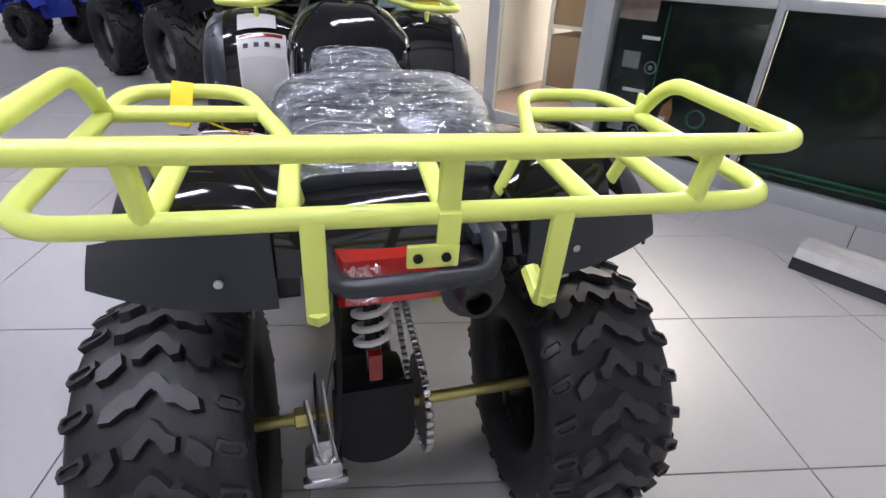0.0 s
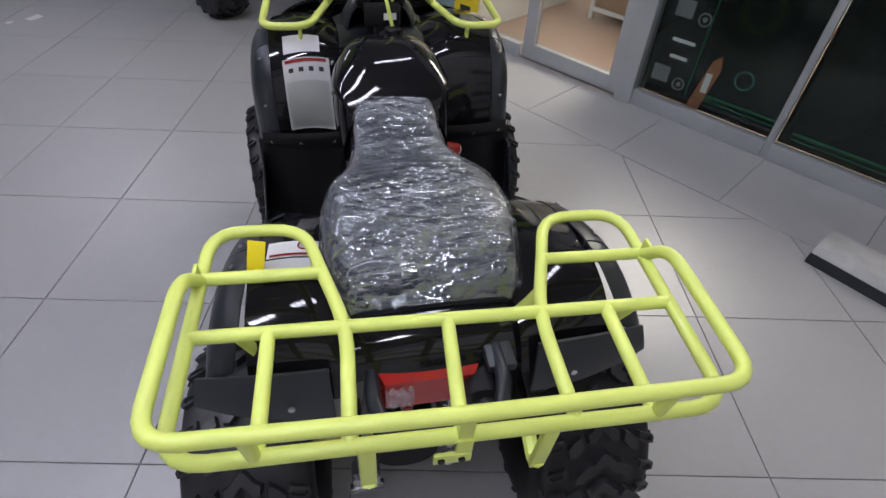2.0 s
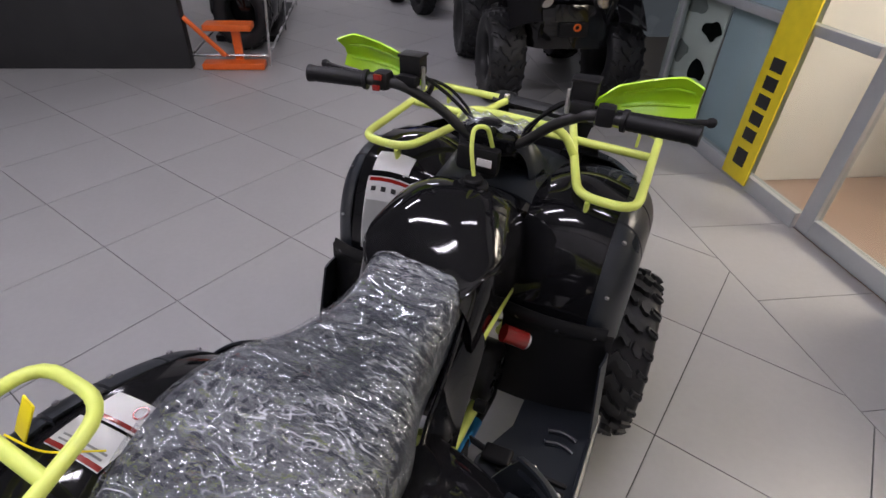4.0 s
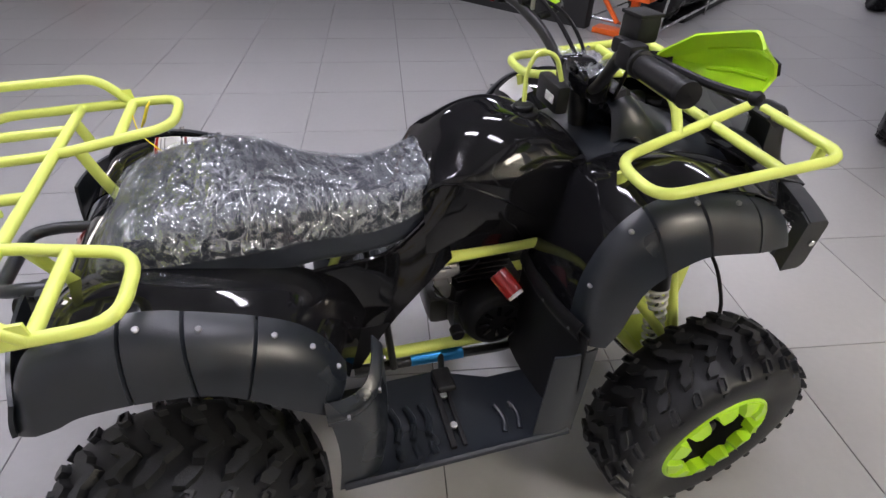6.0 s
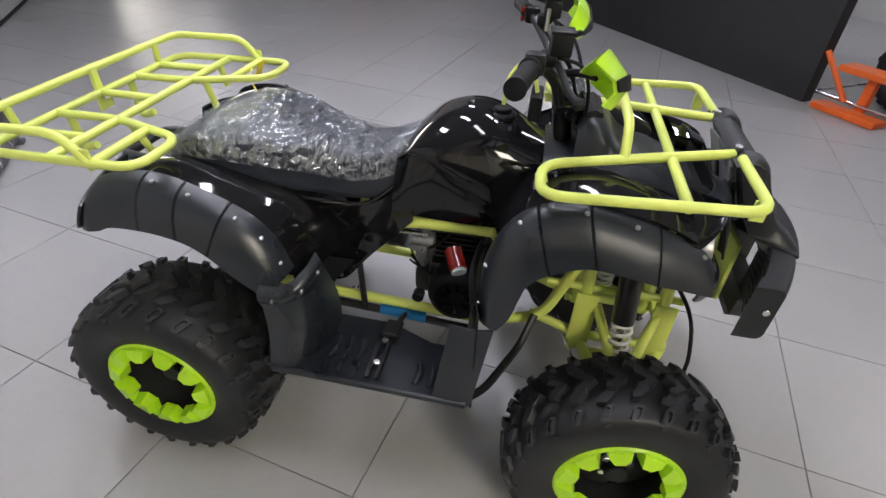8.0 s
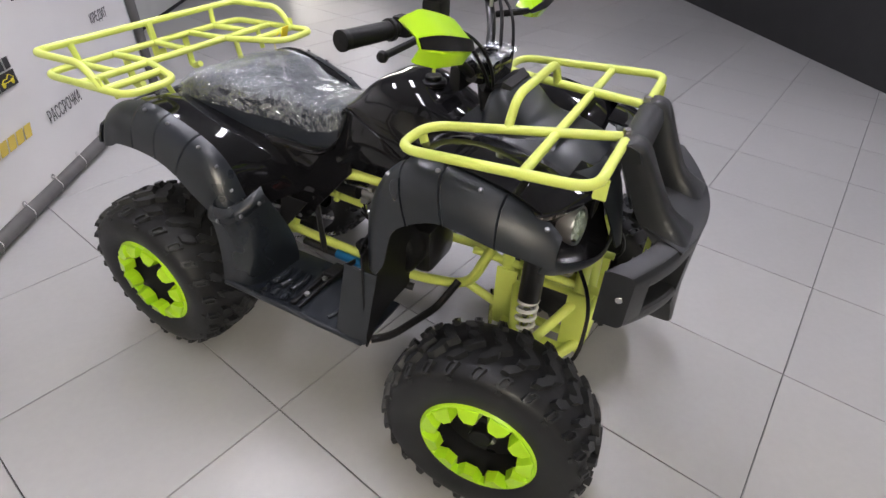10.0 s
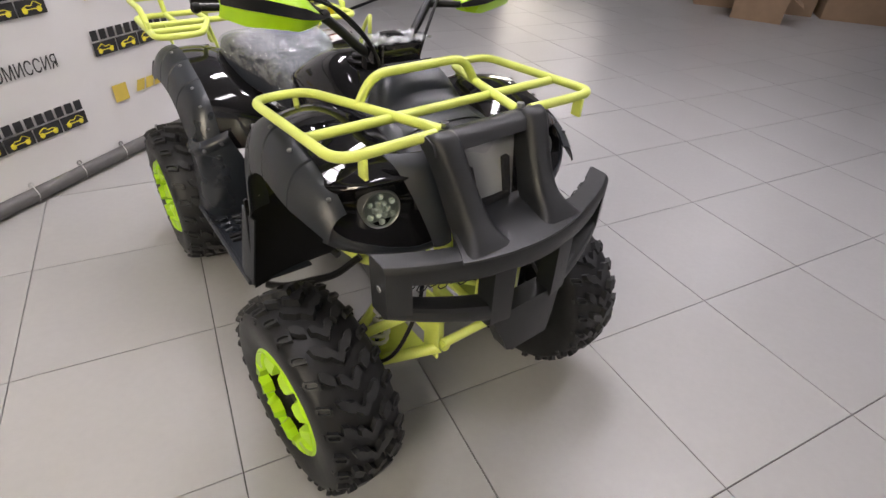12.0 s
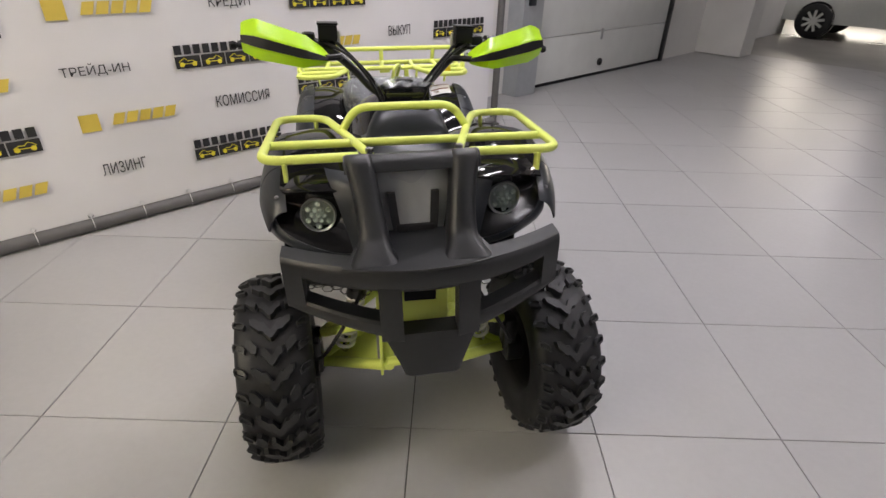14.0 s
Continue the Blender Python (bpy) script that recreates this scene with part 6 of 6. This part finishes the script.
big = atv("quad_bike", "large dark quad bike with a winch hook, parked", BUILD @ pose(1.74, 4.35, 0, 0, 0, 180), GLOSS, 1.1, STEEL)
part("winch", box(0, 0.86, 0.6, 0.22, 0.06, 0.1, 0.01), MATTE_DARK, big)
part("hook", moved(lathe([(-0.006, 0.016), (-0.006, 0.028), (0.006, 0.028), (0.006, 0.016)], 16, "y", closed=True), pose(-0.02, 0.9, 0.62)), ORANGE, big, "orange winch hook")
part("label", box(0.36, 0.76, 0.87, 0.16, 0.01, 0.08, 0.002), STICKER_WHITE, big, "white label")
atv("quad_bike", "small blue quad bike parked at the back", BUILD @ pose(1.15, 7.3, 0, 0, 0, 200), BLUE_PAINT, 0.75, MATTE_DARK)

# crate frame with an orange stand and a spare tyre
crate = thing("crate_frame", "bright steel tube crate frame standing on the floor", "crate", BUILD @ pose(-0.95, 4.62, 0))
for x in (-0.33, 0.33):
    for y in (0.0, 1.3, 2.6):
        part("post", tube([(x, y, 0), (x * 1.25, y, 1.25)], 0.011, 8, 0), STEEL, crate)
for pts in ([(-0.33, 0, 0.09), (0.33, 0, 0.09)], [(-0.33, 2.6, 0.09), (0.33, 2.6, 0.09)], [(0.33, 0, 0.09), (0.33, 2.6, 0.09)], [(-0.33, 0, 0.09), (-0.33, 2.6, 0.09)], [(-0.41, 0, 1.24), (0.41, 0, 1.24)]):
    part("rail", tube(pts, 0.012, 8, 0), STEEL, crate)
stand = thing("lift_stand", "orange steel motorcycle lift stand on the floor", "stand", BUILD @ pose(-0.93, 4.55, 0))
part("base", box(0.02, 0, 0.03, 0.52, 0.16, 0.05, 0.008), ORANGE, stand)
part("column", box(0.05, 0.1, 0.18, 0.07, 0.06, 0.26, 0.008), ORANGE, stand)
part("platform", box(0.0, 0.1, 0.33, 0.4, 0.2, 0.05, 0.01), ORANGE, stand)
part("lever", tube([(-0.05, 0.02, 0.1), (-0.33, 0.0, 0.42)], 0.022, 8, 0), ORANGE, stand)
sp = link("spare_tyre", moved(join(*tyre_mesh(0.24, 1, 20)), Matrix.Diagonal((1, 1.25, 1.25, 1)) @ Matrix.Rotation(radians(90), 4, "Z")), RUBBER)
sp.matrix_world = BUILD @ pose(-0.9, 5.2, 0.335)
tagged(sp, "black off-road tyre standing in the crate frame", "tyre")

bundle = thing("wrapped_bundle", "large black film-wrapped machine packed in the crate frame", "bundle", BUILD @ pose(-0.95, 4.62, 0))
rings = []
for y, w, lo, hi in ((0.72, 0.2, 0.2, 0.95), (0.8, 0.29, 0.1, 1.12), (1.2, 0.31, 0.06, 1.2), (1.7, 0.3, 0.06, 1.12), (2.2, 0.31, 0.06, 1.2), (2.5, 0.28, 0.1, 1.1), (2.56, 0.2, 0.2, 0.95)):
    ring = []
    for k in range(24):
        c, sn = math.cos(k * math.pi / 12), math.sin(k * math.pi / 12)
        ring.append((w * math.copysign(abs(c) ** 0.4, c) + 0.012 * math.sin(7 * k + 9 * y), y, (lo + hi) / 2 + (hi - lo) / 2 * math.copysign(abs(sn) ** 0.45, sn)))
    rings.append(ring)
part("wrap", loft(rings), GLOSS, bundle, "black stretch film", 60)
part("skid", box(0, 1.65, 0.03, 0.6, 1.7, 0.06, 0.005), MATTE_DARK, bundle)
part("label", box(0.316, 1.45, 0.55, 0.006, 0.3, 0.16, 0.002), STICKER, bundle, "silver shipping label")

def scrap(x, y, w, h, turn):
    def curl(u, v):
        return ((u - 0.5) * w, (v - 0.5) * h, 0.002 + 0.012 * (u - 0.4) ** 2 + 0.006 * v * u)
    p = link("white_flake", sheet(curl, 8, 6, 0.0006), STICKER_WHITE)
    p.matrix_world = pose(x, y, 0, 0, 0, turn)
    tagged(p, "small curled white flake lying on the tiles", "paper", "paper scraps on the floor")


# three small white flakes on the far tiles
for spot in ((-2.63, 3.69, 0.09, 0.06, 20), (-2.37, 3.81, 0.1, 0.07, 50), (-2.5, 3.72, 0.05, 0.035, -10)):
    scrap(*spot)

# goods beside the pier
def open_carton(a, b, turn):
    c = thing("open_carton", "open brown cardboard box with white packing film", "box", BUILD @ pose(a, b, 0, 0, 0, turn))
    for x, y, sx, sy in ((-0.3, 0, 0.012, 0.5), (0.3, 0, 0.012, 0.5), (0, -0.25, 0.6, 0.012), (0, 0.25, 0.6, 0.012)):
        part("side", box(x, y, 0.17, sx, sy, 0.34, 0.002), BOXCARD, c)
    part("flap", moved(box(0.12, 0, 0, 0.24, 0.5, 0.008, 0.002), pose(0.3, 0, 0.34, 0, 35, 0)), BOXCARD, c)
    part("flap", moved(box(-0.12, 0, 0, 0.24, 0.5, 0.008, 0.002), pose(-0.3, 0, 0.34, 0, -35, 0)), BOXCARD, c)
    part("flap", moved(box(0, 0.12, 0, 0.6, 0.24, 0.008, 0.002), pose(0, 0.25, 0.34, -30, 0, 0)), BOXCARD, c)
    bm = bmesh.new()
    bmesh.ops.create_icosphere(bm, subdivisions=4, radius=1.0)
    for v in bm.verts:
        d = 1 + 0.3 * noise.noise(v.co * 2.5) + 0.12 * noise.noise(v.co * 7)
        v.co = Vector((v.co.x * 0.26 * d, v.co.y * 0.21 * d, 0.3 + v.co.z * 0.13 * d))
    part("packing_film", bm, WHITE, c, "white crumpled packing film", 80)
    return c


open_carton(-6.75, 2.82, 80)
for a, b, h, w in ((-7.6, 2.35, 0.5, 0.6), (-7.65, 3.2, 0.75, 0.8), (-7.6, 4.1, 0.6, 0.8)):
    c = link("carton", box(0, 0, h / 2, 0.7, w, h, 0.008), BOXCARD)
    c.matrix_world = BUILD @ pose(a, b, 0)
    tagged(c, "large brown cardboard carton on the floor", "box", "cartons beside the pier")
c = link("orange_case", box(0, 0, 0.1, 0.5, 0.4, 0.2, 0.02), ORANGE)
c.matrix_world = BUILD @ pose(-7.6, 2.4, 0.5)
tagged(c, "orange plastic case on a carton", "case")


# car in the side hall
def car():
    t = thing("car", "white parked car in the side hall", "car", BUILD @ pose(-12.6, 0.05, 0))
    prof = [(-2.05, 0.32, 0.62), (-1.98, 0.3, 0.82), (-1.2, 0.28, 0.98), (-0.6, 0.28, 1.4), (0.8, 0.28, 1.45), (1.6, 0.3, 1.1), (2.0, 0.32, 1.0)]
    rings = []
    for y, lo, hi in prof:
        w = 0.86
        rings.append([(-w, y, lo), (-w, y, lo + 0.35 * (hi - lo)), (-w * 0.97, y, lo + 0.6 * (hi - lo)), (-w * 0.8, y, hi), (w * 0.8, y, hi), (w * 0.97, y, lo + 0.6 * (hi - lo)), (w, y, lo + 0.35 * (hi - lo)), (w, y, lo)])
    part("body", loft(rings), CARPAINT, t, angle=35)
    for x in (-0.8, 0.8):
        for y in (-1.3, 1.3):
            sg = 1 if x > 0 else -1
            part("wheel_arch", moved(disc(0.345, 0.14, "x", 32), pose(x - 0.01 * sg, y, 0.325)), MATTE_DARK, t)
            w = part("tyre", moved(lathe([(-0.1, 0.2), (-0.1, 0.29), (-0.08, 0.315), (0.08, 0.315), (0.1, 0.29), (0.1, 0.2)], 32, "x", closed=True), pose(x + 0.03 * sg, y, 0.315)), RUBBER, t)
            part("rim", moved(disc(0.215, 0.18, "x", 28, 0.01), pose(x + 0.025 * sg, y, 0.315)), MATTE_DARK, w)
            part("hub_cap", moved(disc(0.06, 0.02, "x", 20, 0.006), pose(x + 0.122 * sg, y, 0.315)), STEEL, w)
            for k in range(9):
                part("spoke", moved(box(0, 0, 0.12, 0.014, 0.05, 0.18, 0.006), pose(x + 0.12 * sg, y, 0.315) @ Matrix.Rotation(2 * math.pi * k / 9, 4, "X")), CARPAINT, w)
    for x in (-0.62, 0.62):
        part("headlight", box(x, -2.0, 0.72, 0.36, 0.12, 0.15, 0.03), STEEL, t)
    part("grille", box(0, -2.04, 0.5, 0.9, 0.06, 0.22, 0.02), MATTE_DARK, t)
    part("side_window", box(0.78, 0.1, 1.16, 0.03, 1.7, 0.3, 0.02), GLOSS, t)
    part("door_handle", box(0.865, 0.35, 0.82, 0.03, 0.18, 0.03, 0.008), CARPAINT, t)


car()

# ---- floor: slab with diagonal tiles and a straight border along the glazed front ----
TILE_S, GAP, YAW = 0.6, 0.004, radians(10.2)
floor = built("floor", box(-3.0, 3.5, -0.06, 10.9, 11.0, 0.104, 0), GROUT, "grey porcelain tile floor with dark joints")


def clip(poly, n, d):
    out = []
    for i, p in enumerate(poly):
        q = poly[(i + 1) % len(poly)]
        fp, fq = p.dot(n) - d, q.dot(n) - d
        if fp <= 0:
            out.append(p)
        if fp * fq < 0:
            out.append(p.lerp(q, fp / (fp - fq)))
    return out


def slab(poly, bm):
    c = sum(poly, Vector((0, 0))) / len(poly)
    lo = [bm.verts.new((p.x, p.y, -0.008)) for p in poly]
    mid = [bm.verts.new((p.x, p.y, -0.0004)) for p in poly]
    hi = [bm.verts.new((*(p + (c - p).normalized() * 0.002), 0.0)) for p in poly]
    n = len(poly)
    for i in range(n):
        j = (i + 1) % n
        bm.faces.new((lo[i], lo[j], mid[j], mid[i]))
        bm.faces.new((mid[i], mid[j], hi[j], hi[i]))
    bm.faces.new(hi)


u_ax, v_ax = Vector((math.cos(YAW), -math.sin(YAW))), Vector((math.sin(YAW), math.cos(YAW)))
a_ax = Vector((math.cos(radians(33.86)), math.sin(radians(33.86))))
b_ax = Vector((-a_ax.y, a_ax.x))
o = Vector((0, 0)) - u_ax * 1.396
h = (TILE_S - GAP) / 2
corners = [u_ax * x + v_ax * y for x, y in ((-h, -h), (h, -h), (h, h), (-h, h))]
shared = bmesh.new()
slab(corners, shared)
tile_me = bpy.data.meshes.new("tile")
bmesh.ops.recalc_face_normals(shared, faces=shared.faces)
shared.to_mesh(tile_me)
shared.free()
tile_me.materials.append(TILE)
rest, spots = bmesh.new(), []
for i in range(-22, 16):
    for j in range(-14, 24):
        c = o + u_ax * (i + 0.5) * TILE_S + v_ax * (j + 0.5) * TILE_S
        poly = [c + p for p in corners]
        cut = clip(clip(clip(clip(poly, a_ax, 1.908), -a_ax, 8.4), -b_ax, 1.85), b_ax, 9.0)
        if len(cut) < 3:
            continue
        if len(cut) == 4 and all((p - q).length < 1e-6 for p, q in zip(cut, poly)):
            spots.append(c)
        else:
            slab(cut, rest)
spots.sort(key=lambda c: (c - Vector((0.0, 0.9))).length)
for n, c in enumerate(spots):
    if n < 290:
        t = new("tile", tile_me)
        t.parent = floor
        t.matrix_parent_inverse = BUILD.inverted()
        t.location = (c.x, c.y, 0)
    else:
        slab([c + p for p in corners], rest)
cuts = link("cut_tile", rest, TILE, floor, shade=False)
cuts.matrix_parent_inverse = BUILD.inverted()
cuts["kind"] = "stuff"
border = bmesh.new()
slab([Vector(p) for p in ((0, 0), (0.585, 0), (0.585, 0.5865), (0, 0.5865))], border)
border_me = bpy.data.meshes.new("border_tile")
bmesh.ops.recalc_face_normals(border, faces=border.faces)
border.to_mesh(border_me)
border.free()
border_me.materials.append(TILE)
for k in range(-3, 14):
    t = new("border_tile", border_me)
    t.parent = floor
    t.location = (1.912, k * 0.59 + 0.0015, 0)
